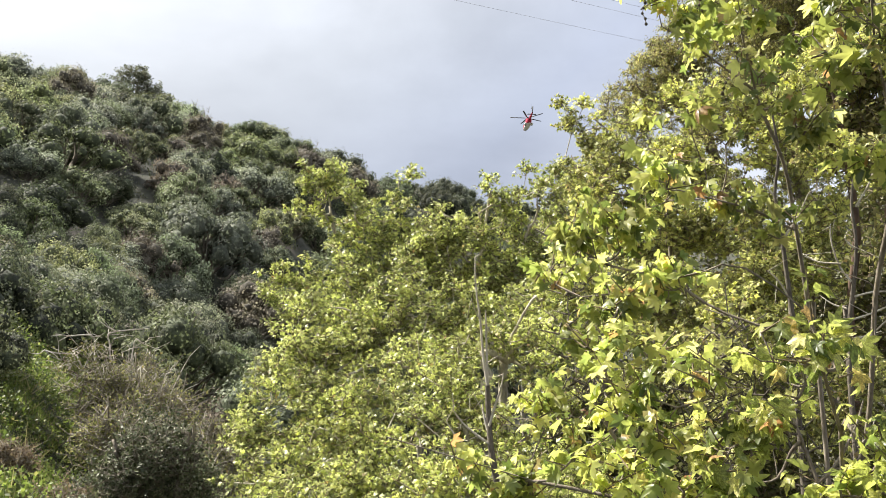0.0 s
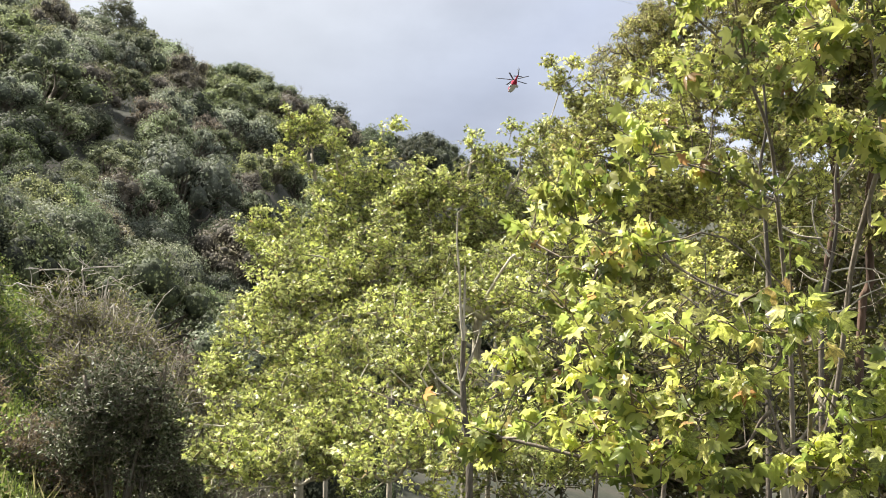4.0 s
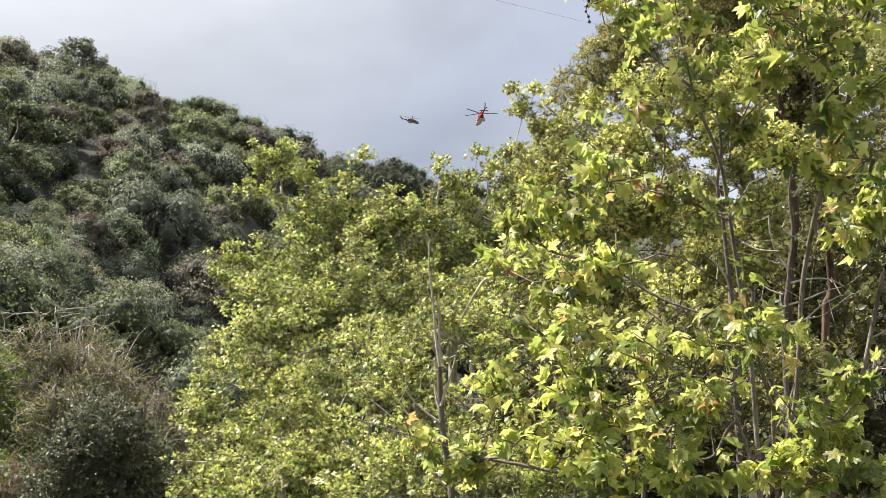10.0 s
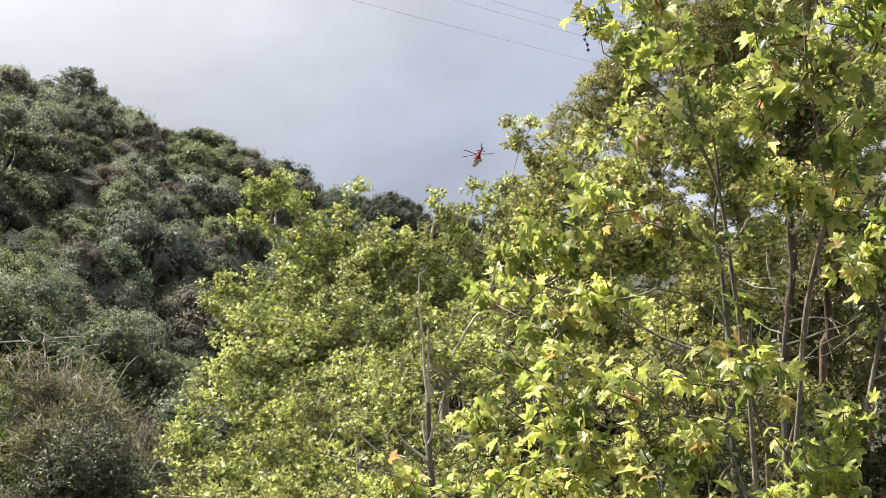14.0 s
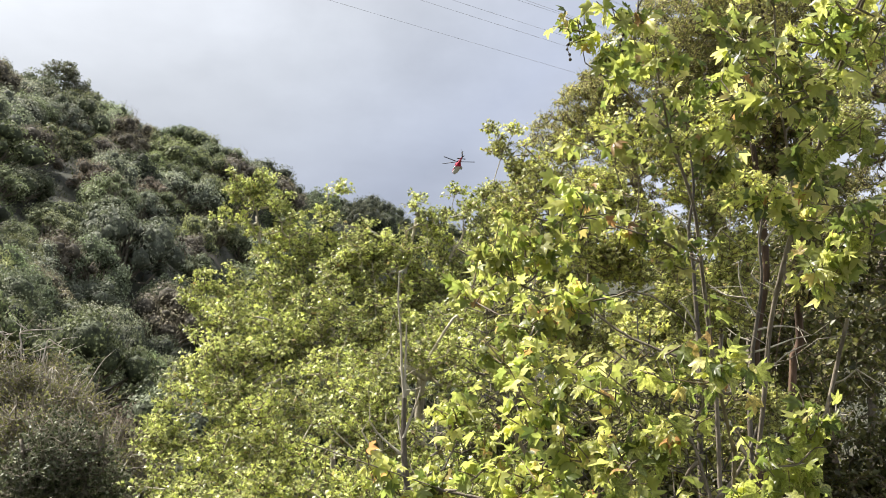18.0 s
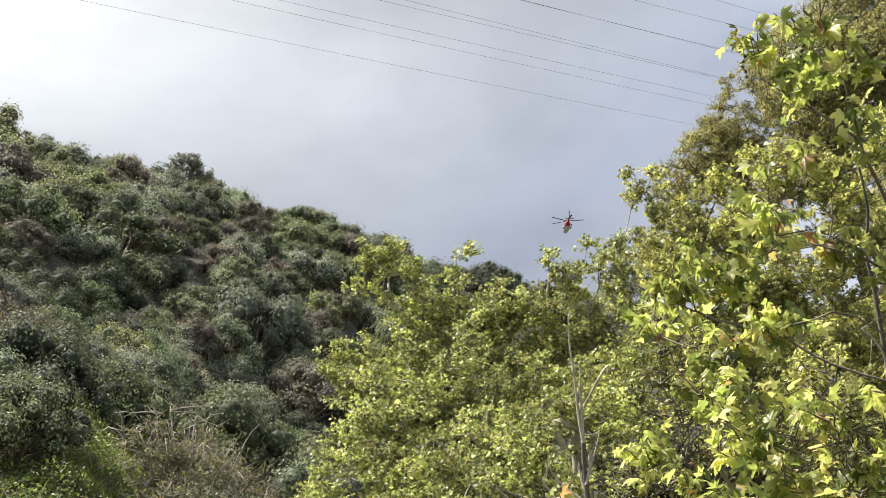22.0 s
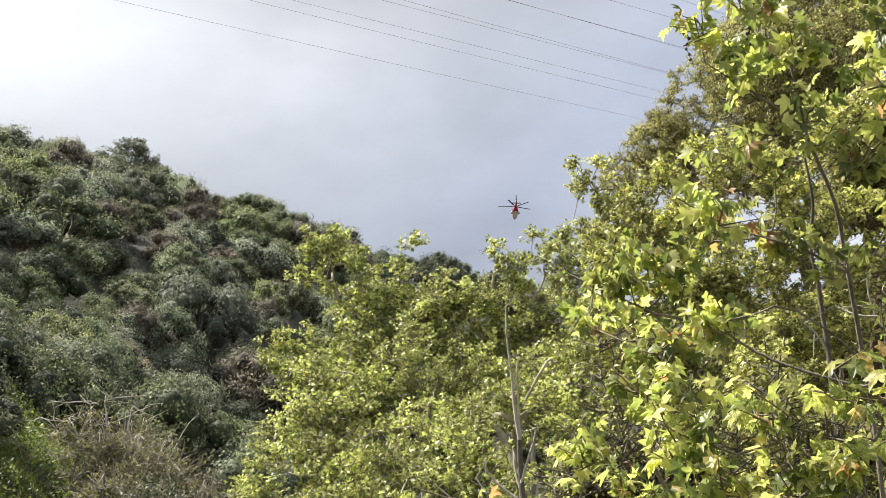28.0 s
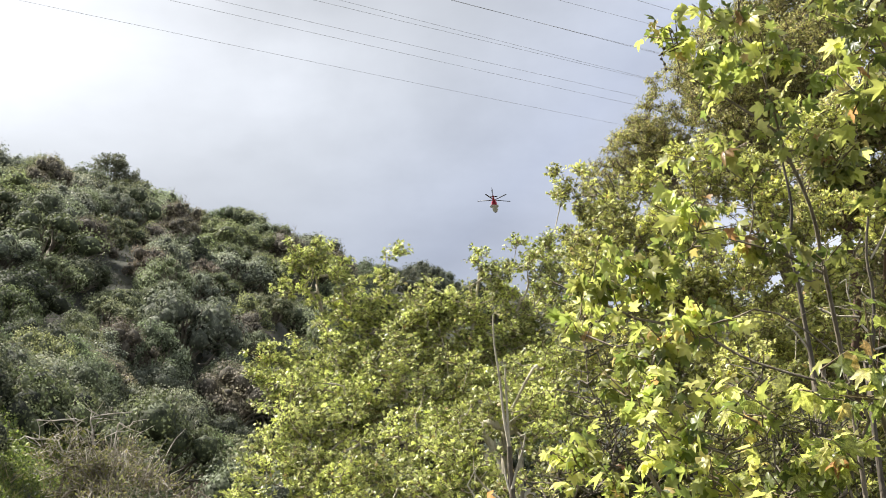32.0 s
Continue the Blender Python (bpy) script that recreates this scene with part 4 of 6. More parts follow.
U_BLOBS = [(0.87, 13.10, 0.34, 0.46), (1.61, 13.05, 0.62, 0.53), (2.34, 12.95, 0.83, 0.61), (3.07, 12.82, 1.11, 0.61), (2.88, 12.80, 0.26, 0.61), (2.01, 13.03, 1.56, 0.46), (3.60, 12.66, 0.82, 0.61), (2.74, 12.90, 1.70, 0.53), (1.42, 13.11, 1.42, 0.46), (3.78, 12.64, 1.53, 0.53), (3.62, 12.60, 0.19, 0.53), (3.32, 12.76, 1.98, 0.38)]
V_BLOBS = [(4.55, 13.60, 0.44, 0.66), (5.14, 13.42, 0.90, 0.66), (5.64, 13.20, 0.53, 0.66), (6.18, 12.98, 0.90, 0.66), (4.68, 13.60, 1.28, 0.50), (5.84, 13.15, 1.34, 0.50), (5.21, 13.34, 0.15, 0.66), (6.11, 12.95, 0.17, 0.66), (5.19, 13.42, 1.66, 0.33), (6.65, 12.74, 0.76, 0.66), (6.71, 12.73, 1.48, 0.50), (5.38, 12.80, 3.25, 0.48), (5.10, 12.97, 2.84, 0.48), (5.45, 12.85, 2.52, 0.48), (4.72, 13.11, 2.95, 0.40), (4.91, 13.10, 2.13, 0.48), (5.53, 12.67, 3.67, 0.32)]
F_BLOBS = [(1.46, 7.66, 3.84, 0.18), (1.24, 7.80, 3.48, 0.20), (1.86, 7.52, 3.97, 0.24), (2.27, 7.46, 3.77, 0.28), (1.02, 7.90, 3.21, 0.20), (2.15, 7.70, 2.92, 0.32), (1.75, 7.79, 3.02, 0.28), (1.84, 7.89, 2.16, 0.37), (2.36, 7.72, 2.38, 0.37), (1.40, 7.96, 2.48, 0.32), (1.49, 7.99, 1.94, 0.32), (2.78, 7.47, 2.99, 0.24), (2.57, 7.47, 3.36, 0.24), (3.18, 7.24, 3.32, 0.24), (2.87, 7.12, 4.12, 0.24), (3.46, 6.93, 3.89, 0.24), (2.47, 7.72, 1.95, 0.32)]
F_BLOBS += [(1.72, 7.60, 1.99, 0.26), (2.01, 7.50, 2.33, 0.28), (2.31, 7.40, 2.15, 0.26), (2.63, 7.40, 2.53, 0.24), (2.13, 7.40, 1.81, 0.28), (2.49, 7.30, 1.77, 0.24), (1.90, 7.40, 1.44, 0.28), (2.25, 7.30, 1.36, 0.26), (2.62, 7.20, 1.40, 0.24), (2.88, 7.20, 1.65, 0.20)]
H_BLOBS = [(-2.12, 12.95, 3.01, 0.27), (-1.68, 13.05, 2.72, 0.36), (-1.08, 13.11, 2.72, 0.42), (-0.48, 13.14, 2.73, 0.42), (0.12, 13.14, 2.88, 0.42), (0.72, 13.13, 2.73, 0.42), (1.17, 13.11, 2.57, 0.36), (-0.78, 13.07, 3.25, 0.36), (-0.18, 13.18, 2.28, 0.36), (-1.30, 13.12, 2.28, 0.36), (1.61, 13.09, 2.27, 0.36), (1.47, 13.03, 3.17, 0.30)]
G_BLOBS = [(7.60, 19.12, 4.62, 0.72), (6.77, 19.53, 3.97, 0.96), (6.22, 19.82, 2.86, 0.96), (7.56, 19.33, 2.97, 0.96), (8.52, 18.93, 2.85, 0.84), (9.27, 18.56, 3.06, 0.84), (9.76, 18.18, 4.10, 0.60), (9.05, 18.48, 4.56, 0.48), (8.30, 18.71, 5.25, 0.48), (9.72, 16.62, 6.07, 0.80), (10.27, 16.49, 5.23, 0.80), (10.78, 16.33, 4.42, 0.69), (10.11, 16.75, 4.42, 0.80), (9.49, 17.00, 5.04, 0.80)]
G_BLOBS += [(7.17, 15.25, 3.46, 0.80), (6.40, 14.61, 1.95, 0.80), (6.78, 14.42, 2.44, 0.80), (6.90, 16.48, 3.41, 0.70), (8.65, 14.55, 4.91, 0.80), (9.18, 14.17, 5.12, 0.80), (9.93, 14.32, 4.95, 0.70), (8.25, 15.39, 4.78, 0.90), (7.37, 15.83, 4.82, 0.90), (7.09, 16.46, 5.08, 0.80)]
R_BLOBS = [(-30.9, 86.0, 31.0, 0.8), (-30.0, 86.2, 30.5, 0.9), (-28.3, 86.8, 30.1, 0.9), (-31.4, 85.8, 30.6, 0.7), (-30.9, 86.0, 32.2, 0.75), (-30.2, 86.1, 32.75, 0.7), (-29.3, 86.3, 32.85, 0.8), (-28.7, 86.5, 32.0, 0.8), (-29.6, 86.3, 31.9, 0.8), (-28.0, 86.8, 31.2, 0.8), (-27.4, 87.1, 30.5, 0.6), (-28.9, 86.6, 30.9, 0.8)]



def fuller(blobs, n, depth, seed):
    """Adds smaller masses of foliage between neighbouring ones, some nearer and some farther."""
    rng = np.random.default_rng(seed)
    B = np.array(blobs)
    out = list(blobs)
    for _ in range(n):
        i = rng.integers(len(B))
        near = np.argsort(np.linalg.norm(B[:, :3] - B[i, :3], axis=1))
        w = rng.uniform(0.3, 0.7)
        q = B[i] * w + B[near[rng.integers(1, 4)]] * (1 - w)
        out.append((q[0], q[1] + rng.uniform(-depth, depth), q[2], q[3] * rng.uniform(0.6, 0.95)))
    return out


A_BLOBS, B_BLOBS, C_BLOBS = fuller(A_BLOBS, 14, 1.2, 1), fuller(B_BLOBS, 14, 1.2, 2), fuller(C_BLOBS, 14, 0.9, 3)
D_BLOBS, E_BLOBS, F_BLOBS = fuller(D_BLOBS, 12, 0.9, 4), fuller(E_BLOBS, 14, 0.9, 5), fuller(F_BLOBS, 12, 0.8, 6)
H_BLOBS, EUC_BLOBS = fuller(H_BLOBS, 10, 0.8, 7), fuller(EUC_BLOBS, 30, 1.2, 8)
NEAR_BLOBS = fuller(NEAR_BLOBS, 14, 0.2, 9)

SYC_GROUP = "sycamores in the canyon"
tree("sycamore", "pale-barked sycamore with fresh yellow-green lobed leaves", "tree", SYC_GROUP,
     [stem_up(-2.0, 18.9, [(-2.05, 18.8, 0.5), (-2.0, 18.8, 2.5), (-2.2, 18.7, 4.0), (-2.5, 18.5, 5.4)])],
     A_BLOBS, 21, 480, 40, 0.2, 0.078, M_bark_syc, M_syc_mid, twigmat=M_twig, spread=0.6, power=2.6, limb=0.012, tip=0.0058)
tree("sycamore", "tall upright sycamore with slender leafy leaders", "tree", SYC_GROUP,
     [stem_up(0.6, 15.6, [(0.62, 15.5, 0), (0.6, 15.4, 2.0), (0.8, 15.2, 3.6), (1.05, 15.1, 4.4)]), [(0.6, 15.4, 2.0), (0.2, 15.3, 3.5), (0.45, 15.15, 4.9)]],
     B_BLOBS, 22, 680, 40, 0.2, 0.06, M_bark_syc, M_syc_mid, twigmat=M_twig, spread=0.6, power=2.6, limb=0.012, tip=0.0058)
tree("sycamore", "bushy low sycamore with dense yellow-green leaves", "tree", SYC_GROUP,
     [stem_up(-1.5, 11.6, [(-1.5, 11.5, -1.0), (-1.55, 11.45, 0.4), (-1.6, 11.4, 1.4), (-1.7, 11.35, 2.1)]), [(-1.55, 11.45, 0.4), (-2.2, 11.3, 0.9), (-2.5, 11.2, 1.3)]],
     C_BLOBS, 23, 800, 40, 0.16, 0.05, M_bark_syc, M_syc_mid, twigmat=M_twig, spread=0.6, power=2.6, limb=0.012, tip=0.0058)
tree("sycamore", "leafy young sycamore between paler stems", "tree", SYC_GROUP,
     [stem_up(0.3, 10.2, [(0.3, 10.1, -1.0), (0.3, 10.05, 0.4), (0.35, 10, 1.3), (0.4, 10, 2.2), (0.7, 9.95, 2.7)])],
     D_BLOBS, 24, 660, 40, 0.15, 0.048, M_bark_syc, M_syc_mid, twigmat=M_twig, spread=0.6, power=2.6, limb=0.012, tip=0.0058)
tree("sycamore", "tall sycamore with a full sunlit crown", "tree", SYC_GROUP,
     [stem_up(2.3, 10.4, [(2.3, 10.3, 0), (2.42, 10.2, 1.1), (2.24, 10.2, 2.1), (2.3, 10.1, 3.0), (1.9, 10.0, 4.0), (1.6, 9.9, 4.7)]), [(2.42, 10.2, 1.1), (2.75, 10.1, 1.9), (2.95, 10.05, 2.5), (3.2, 9.95, 2.9)]],
     E_BLOBS, 25, 1000, 40, 0.15, 0.046, M_bark_near, M_syc_warm, twigmat=M_twig, spread=0.6, power=2.85, limb=0.011, tip=0.003)

tree("eucalyptus", "large eucalyptus with drooping olive-brown leaves and shedding bark", "tree", "eucalyptus grove",
     [stem_up(11.0, 24.0, [(11.0, 23.9, 2), (10.8, 23.8, 5.5), (10.5, 23.6, 9), (10.2, 23.4, 12.0)]),
      stem_up(9.2, 24.6, [(9.2, 24.6, 2), (9.0, 24.6, 5), (8.2, 24.6, 9), (7.6, 24.5, 11.0)]),
      stem_up(12.6, 23.0, [(12.6, 23, 2), (12.7, 22.8, 5.5), (12.7, 22.5, 9), (12.6, 22.2, 12.4)]),
      stem_up(7.8, 25.4, [(7.7, 25.4, 2), (7.3, 25.4, 5.5), (6.6, 25.5, 8.5), (6.0, 25.5, 10.0)]),
      stem_up(13.8, 22.8, [(13.8, 22.8, 2), (13.9, 22.7, 5), (14.1, 22.5, 7.5), (14.0, 22.2, 10)])],
     EUC_BLOBS, 31, 6200, 54, 0.26, 0.085, M_bark_euc, M_euc, tip=0.009, limb=0.05, droop=1.1, template=SICKLE, power=2.1, shell=0.45)

tree("sycamore", "sycamore with shaded lower branches over dark undergrowth", "tree", SYC_GROUP,
     [stem_up(1.9, 8.4, [(1.9, 8.3, -1), (1.74, 8.2, 0.6), (1.92, 8.1, 1.6), (1.7, 8.05, 2.3), (1.72, 8.0, 3.2)]), stem_up(2.9, 8.2, [(2.9, 8.1, 0), (3.06, 8.0, 1.1), (2.78, 7.95, 2.0), (2.88, 7.9, 3.2)])],
     F_BLOBS, 26, 1350, 40, 0.13, 0.042, M_bark_near, M_syc_warm, twigmat=M_twig, spread=0.6, power=2.85, limb=0.011, tip=0.003)
tree("sycamore", "mid-height sycamore filling the gap between its neighbours", "tree", SYC_GROUP,
     [stem_up(-0.6, 13.4, [(-0.6, 13.4, 0), (-0.65, 13.3, 1.5), (-0.7, 13.2, 2.8)]), stem_up(0.7, 13.4, [(0.7, 13.3, 0), (0.75, 13.2, 1.5), (0.8, 13.2, 2.7)])],
     H_BLOBS, 29, 680, 40, 0.18, 0.056, M_bark_syc, M_syc_mid, twigmat=M_twig, spread=0.6, power=2.6, limb=0.012, tip=0.0058)
TRUNK_STEMS = [stem_up(3.77, 9.75, [(3.81, 9.78, 1.88), (3.77, 9.65, 2.54), (3.81, 9.44, 3.18), (3.71, 9.24, 3.80), (3.55, 9.01, 4.46)]), stem_up(4.08, 9.95, [(4.22, 9.94, 1.89), (4.31, 9.86, 2.56), (4.22, 9.70, 3.22), (4.24, 9.43, 3.96), (4.20, 9.13, 4.66)]), stem_up(3.91, 9.80, [(4.00, 9.82, 1.88), (4.01, 9.79, 2.33), (4.04, 9.62, 2.81), (4.12, 9.35, 3.55)])]
BARK_BLOBS = [(3.70, 9.22, 4.69, 0.36), (4.06, 9.03, 4.80, 0.36), (3.92, 9.29, 4.15, 0.30), (3.59, 9.46, 4.02, 0.27), (4.16, 9.25, 3.92, 0.24), (4.22, 9.40, 3.06, 0.21)]
tree("eucalyptus", "young eucalyptus with dark reddish-brown peeling trunks and thin foliage", "tree", "eucalyptus grove",
     TRUNK_STEMS, BARK_BLOBS, 34, 420, 30, 0.3, 0.08, M_bark_red, M_euc, tip=0.005, limb=0.02, droop=1.0, template=(LANCE[0] * np.array([2.4, 1, 1]), LANCE[1]), power=2.1)
tree("oak", "dark evergreen oak crowded behind the trunks", "tree", "undergrowth trees",
     [stem_up(7.6, 19.5, [(7.6, 19.4, 0), (7.4, 19.3, 1.6), (7.2, 19.2, 3.0)]), stem_up(9.2, 18.5, [(9.2, 18.5, 0), (9.3, 18.4, 2.0), (9.4, 18.3, 3.2)])],
     G_BLOBS, 27, 900, 25, 0.32, 0.13, M_bark_shrub, M_ivy, template=CARD)
tree("ridge_tree", "rounded dark tree standing on the ridge line", "tree", "ridge trees",
     [stem_up(-29.4, 86.6, [(-29.4, 86.6, 30.0), (-29.6, 86.4, 31.6)]), stem_up(-29.2, 86.7, [(-29.0, 86.7, 30.2), (-28.6, 86.6, 31.2)])],
     R_BLOBS, 28, 330, 25, 0.42, 0.19, M_bark_shrub, M_shrub["grey-green"], tip=0.012, limb=0.04, template=CARD)

LEAF_MESHES = []
for _k in range(5):
    _v, _f = LEAF_FINE[_k]
    _v = _v.copy()
    _r = np.random.default_rng(40 + _k)
    _v[1:, 2] += _r.normal(size=len(_v) - 1) * 0.03
    LEAF_MESHES.append(mesh_from("leaf", _v, [_f], M_syc_near))

S7 = [(1.71, 4.15, 1.88), (1.78, 4.07, 1.90), (1.86, 3.96, 1.98), (1.95, 3.80, 1.99)]
S8 = [(1.75, 4.12, 2.02), (1.70, 4.13, 2.10), (1.59, 4.22, 2.17), (1.51, 4.30, 2.21)]
S9 = [(1.75, 3.98, 2.21), (1.79, 3.84, 2.29), (1.85, 3.73, 2.36), (1.85, 3.64, 2.49)]
S10 = [(1.55, 4.42, 1.99), (1.36, 4.27, 2.10), (1.21, 4.20, 2.18), (1.09, 4.13, 2.19)]
S1 = [(1.61, 4.55, 1.71), (1.55, 4.43, 1.96), (1.46, 4.28, 2.41), (1.39, 4.15, 2.62), (1.26, 4.02, 2.85), (1.15, 3.84, 3.13), (1.03, 3.68, 3.32), (1.01, 3.51, 3.66)]
S2 = [(1.23, 4.01, 2.92), (1.07, 4.1, 3.11), (0.89, 4.1, 3.24), (0.84, 4.03, 3.42)]
S3 = [(1.73, 4.27, 1.7), (1.72, 4.13, 2.04), (1.73, 3.97, 2.31), (1.77, 3.91, 2.5), (1.67, 3.75, 2.81), (1.59, 3.62, 2.96), (1.51, 3.42, 3.23), (1.43, 3.32, 3.48)]
S4 = [(1.54, 4.44, 1.89), (1.2, 4.54, 2.02), (0.99, 4.68, 2.19), (0.74, 4.82, 2.29), (0.37, 4.94, 2.51)]
S5 = [(1.46, 4.29, 2.36), (1.23, 4.14, 2.43), (0.87, 3.92, 2.47), (0.66, 3.84, 2.57)]
S6 = [(1.76, 3.94, 2.41), (1.74, 3.66, 2.63), (1.69, 3.37, 2.85), (1.68, 3.02, 3.12)]
near_sycamore = tree("sycamore", "multi-stemmed sycamore sapling with large sunlit lobed leaves and hanging seed balls", "tree", SYC_GROUP,
     [stem_up(1.68, 4.75, [(1.66, 4.7, -0.4), (1.64, 4.62, 1.0)] + S1), [(1.64, 4.62, 1.0), (1.72, 4.4, 1.4)] + S3, S2, S4, S5, S6, S7, S8, S9, S10],
     NEAR_BLOBS, 51, 390, 5, 0.13, 0.068, M_bark_near, M_syc, tip=0.0022, limb=0.005, power=2.85, droop=1.25, spread=0.8, template=LEAF_FINE, singles=300, single_leaf=LEAF_MESHES)
low_sycamore = tree("sycamore", "low spreading sycamore sapling with large sunlit lobed leaves", "tree", SYC_GROUP,
     [stem_up(1.15, 4.5, [(1.13, 4.45, -0.6), (1.12, 4.35, 0.6), (1.1, 4.2, 1.3), (1.05, 4.0, 1.75)]), [(1.12, 4.35, 0.6), (0.8, 4.2, 1.2), (0.55, 4.1, 1.6)],
      stem_up(1.5, 4.2, [(1.5, 4.15, -0.4), (1.48, 4.0, 0.8), (1.4, 3.75, 1.5), (1.25, 3.5, 1.8)]), [(0.8, 4.2, 1.2), (0.3, 4.35, 1.3), (-0.35, 4.44, 1.5)]],
     LOW_BLOBS, 52, 255, 5, 0.15, 0.07, M_bark_near, M_syc, tip=0.0026, limb=0.006, power=2.85, droop=0.8, spread=0.8, template=LEAF_FINE, singles=300, single_leaf=LEAF_MESHES)


def build_seed_balls():
    """Hanging strings of seed balls on the nearest sapling."""
    rng = np.random.default_rng(55)
    bm = bmesh.new()
    bmesh.ops.create_icosphere(bm, subdivisions=2, radius=1.0)
    for v in bm.verts:
        v.co *= 1 + 0.08 * math.sin(v.co.x * 23 + v.co.y * 31 + v.co.z * 17)
    me = bpy.data.meshes.new("seed_ball")
    bm.to_mesh(me)
    bm.free()
    me.materials.append(M_seed)
    base = near_sycamore.location
    strings = [(0.80, 4.02, 3.34), (1.0, 3.85, 3.3), (1.32, 3.7, 3.1), (1.1, 3.95, 2.95), (1.52, 3.5, 3.05), (1.2, 4.1, 2.6), (0.7, 4.7, 2.45), (1.6, 3.7, 2.6), (1.45, 3.4, 3.3), (0.9, 4.4, 2.3)]
    for x, y, z in strings:
        n = int(rng.integers(3, 6))
        pts = np.array([(x + 0.008 * math.sin(k * 1.7), y, z - 0.024 * k) for k in range(n + 1)])
        part("seed_stalk", tubes("seed_stalk", [(pts - np.array(base), np.full(n + 1, 0.0018))], M_twig, 4), near_sycamore)
        for k in range(1, n + 1):
            ob = part("seed_ball", me, near_sycamore)
            s = rng.uniform(0.0055, 0.0078)
            ob.matrix_basis = Matrix.LocRotScale(Vector(pts[k]) - base, None, (s, s, s))


build_seed_balls()


# ---- thicket on the bank ----
def build_thickets():
    """Half-bare shrubs, a small dark shrub and bleached dead boughs on the near bank."""
    def thicket(name, label, x, y, r, h, seed, n, leafmat, size, per, bark, twig=0.3, group="thicket on the bank"):
        rng = np.random.default_rng(seed)
        z = ground_z(x, y)
        stems = []
        for k in range(9):
            a = rng.uniform(0, 6.28)
            q = np.array([x + r * 0.6 * math.cos(a), y + r * 0.6 * math.sin(a), z + h * rng.uniform(0.6, 1.0)])
            stems.append([(x + 0.1 * math.cos(a), y + 0.1 * math.sin(a), z - 0.1), tuple(np.array([x, y, z]) * 0.6 + q * 0.4 + rng.normal(size=3) * 0.08), tuple(q)])
        bl = [(x + r * 0.5 * math.cos(k), y + r * 0.5 * math.sin(k), z + h * (0.45 + 0.3 * (k % 3) / 2), r * 0.5) for k in range(6)]
        bush = tree(name, label, "shrub", group, stems, bl, seed, n, per, twig, size, bark, leafmat, tip=0.0045, limb=0.016, template=CARD, droop=0.1, twigmat=M_thicket)
        whips = []
        for k in range(0 if name != "thicket_shrub" else 26):
            a, out, up = rng.uniform(0, 6.28), rng.uniform(0.3, 1.15) * r, h * rng.uniform(0.75, 1.2)
            way = np.array([math.cos(a), math.sin(a), 0])
            bend = rng.normal(size=3) * 0.08
            whips.append((np.array([way * 0.1, way * out * 0.35 + bend + (0, 0, up * 0.55), way * out * 0.75 + (0, 0, up * 0.95), way * out * 1.15 + bend + (0, 0, up * rng.uniform(0.8, 1.08))]), np.array([0.012, 0.009, 0.006, 0.003])))
        if whips:
            tagged(part("brushwood", tubes("brushwood", whips, M_dead if seed % 2 else M_thicket, 4, True), bush, "pale bare arching shoots"), kind="stuff")

    for x, y, r, h, seed in ((-5.3, 16.7, 1.0, 2.1, 61), (-4.3, 16.6, 1.1, 2.2, 62), (-6.1, 18.6, 0.9, 1.9, 63), (-3.4, 17.2, 1.0, 2.0, 64), (-4.31, 15.41, 1.0, 2.1, 68), (-4.07, 16.50, 0.9, 2.2, 69), (-5.9, 16.6, 0.65, 1.7, 75), (-5.3, 15.2, 0.75, 1.6, 76)):
        thicket("thicket_shrub", "tangled half-bare brown shrub with few leaves", x, y, r, h, seed, 360, M_thick_leaf, 0.055, 10, M_thicket, 0.36)
    for x, y, r, h, seed in ((-4.2, 14.3, 0.8, 1.6, 71), (-3.0, 14.3, 0.8, 1.7, 72), (-3.7, 14.8, 0.7, 1.4, 73), (-2.7, 15.6, 0.8, 1.9, 74)):
        thicket("thicket_shrub", "tangled shrub with olive leaves and pale dry twigs", x, y, r, h, seed, 320, M_shrub["olive green"], 0.055, 15, M_thicket)
    thicket("evergreen_shrub", "small dense dark green shrub in front of a thicket", -3.5, 11.25, 0.85, 2.2, 66, 900, M_evergreen, 0.045, 25, M_bark_shrub, 0.16)
    thicket("evergreen_shrub", "small dense dark green shrub in front of a thicket", -2.95, 11.9, 0.6, 1.7, 67, 520, M_evergreen, 0.045, 25, M_bark_shrub, 0.16)
    rng = np.random.default_rng(70)
    dead = tagged(new("dead_bush"), "bleached bare arching boughs of a dead bush", "bush", "thicket on the bank")
    x0, y0 = -6.2, 18.5
    z0 = ground_z(x0, y0)
    dead.location = (x0, y0, z0 - 0.1)
    arches = ([(-6.35, 17.03, 2.48), (-6.40, 17.00, 2.76), (-6.42, 16.97, 3.01), (-6.58, 16.91, 3.05), (-6.79, 16.83, 3.03), (-7.00, 16.74, 3.06)],
              [(-6.14, 17.11, 2.53), (-6.17, 17.08, 2.87), (-6.20, 17.05, 3.05), (-6.07, 17.09, 3.11), (-5.85, 17.17, 3.14), (-5.56, 17.26, 3.16)],
              [(-6.56, 16.96, 2.42), (-6.70, 16.89, 2.71), (-6.95, 16.78, 2.73), (-7.15, 16.69, 2.79)],
              [(-5.83, 17.22, 2.49), (-5.80, 17.21, 2.83), (-5.76, 17.21, 2.98), (-5.62, 17.26, 2.88)])
    foot = np.array([x0, y0, z0 - 0.1])
    for arch in arches:
        pts = np.array([tuple(foot)] + arch) - foot
        part("bough", tubes("bough", [(pts, np.linspace(0.02, 0.008, len(pts)))], M_dead, 6, True), dead)
        for k in range(5):
            p = pts[rng.integers(2, len(pts))]
            d = unit(rng.normal(size=3) * np.array([1, 0.5, 0.8]))
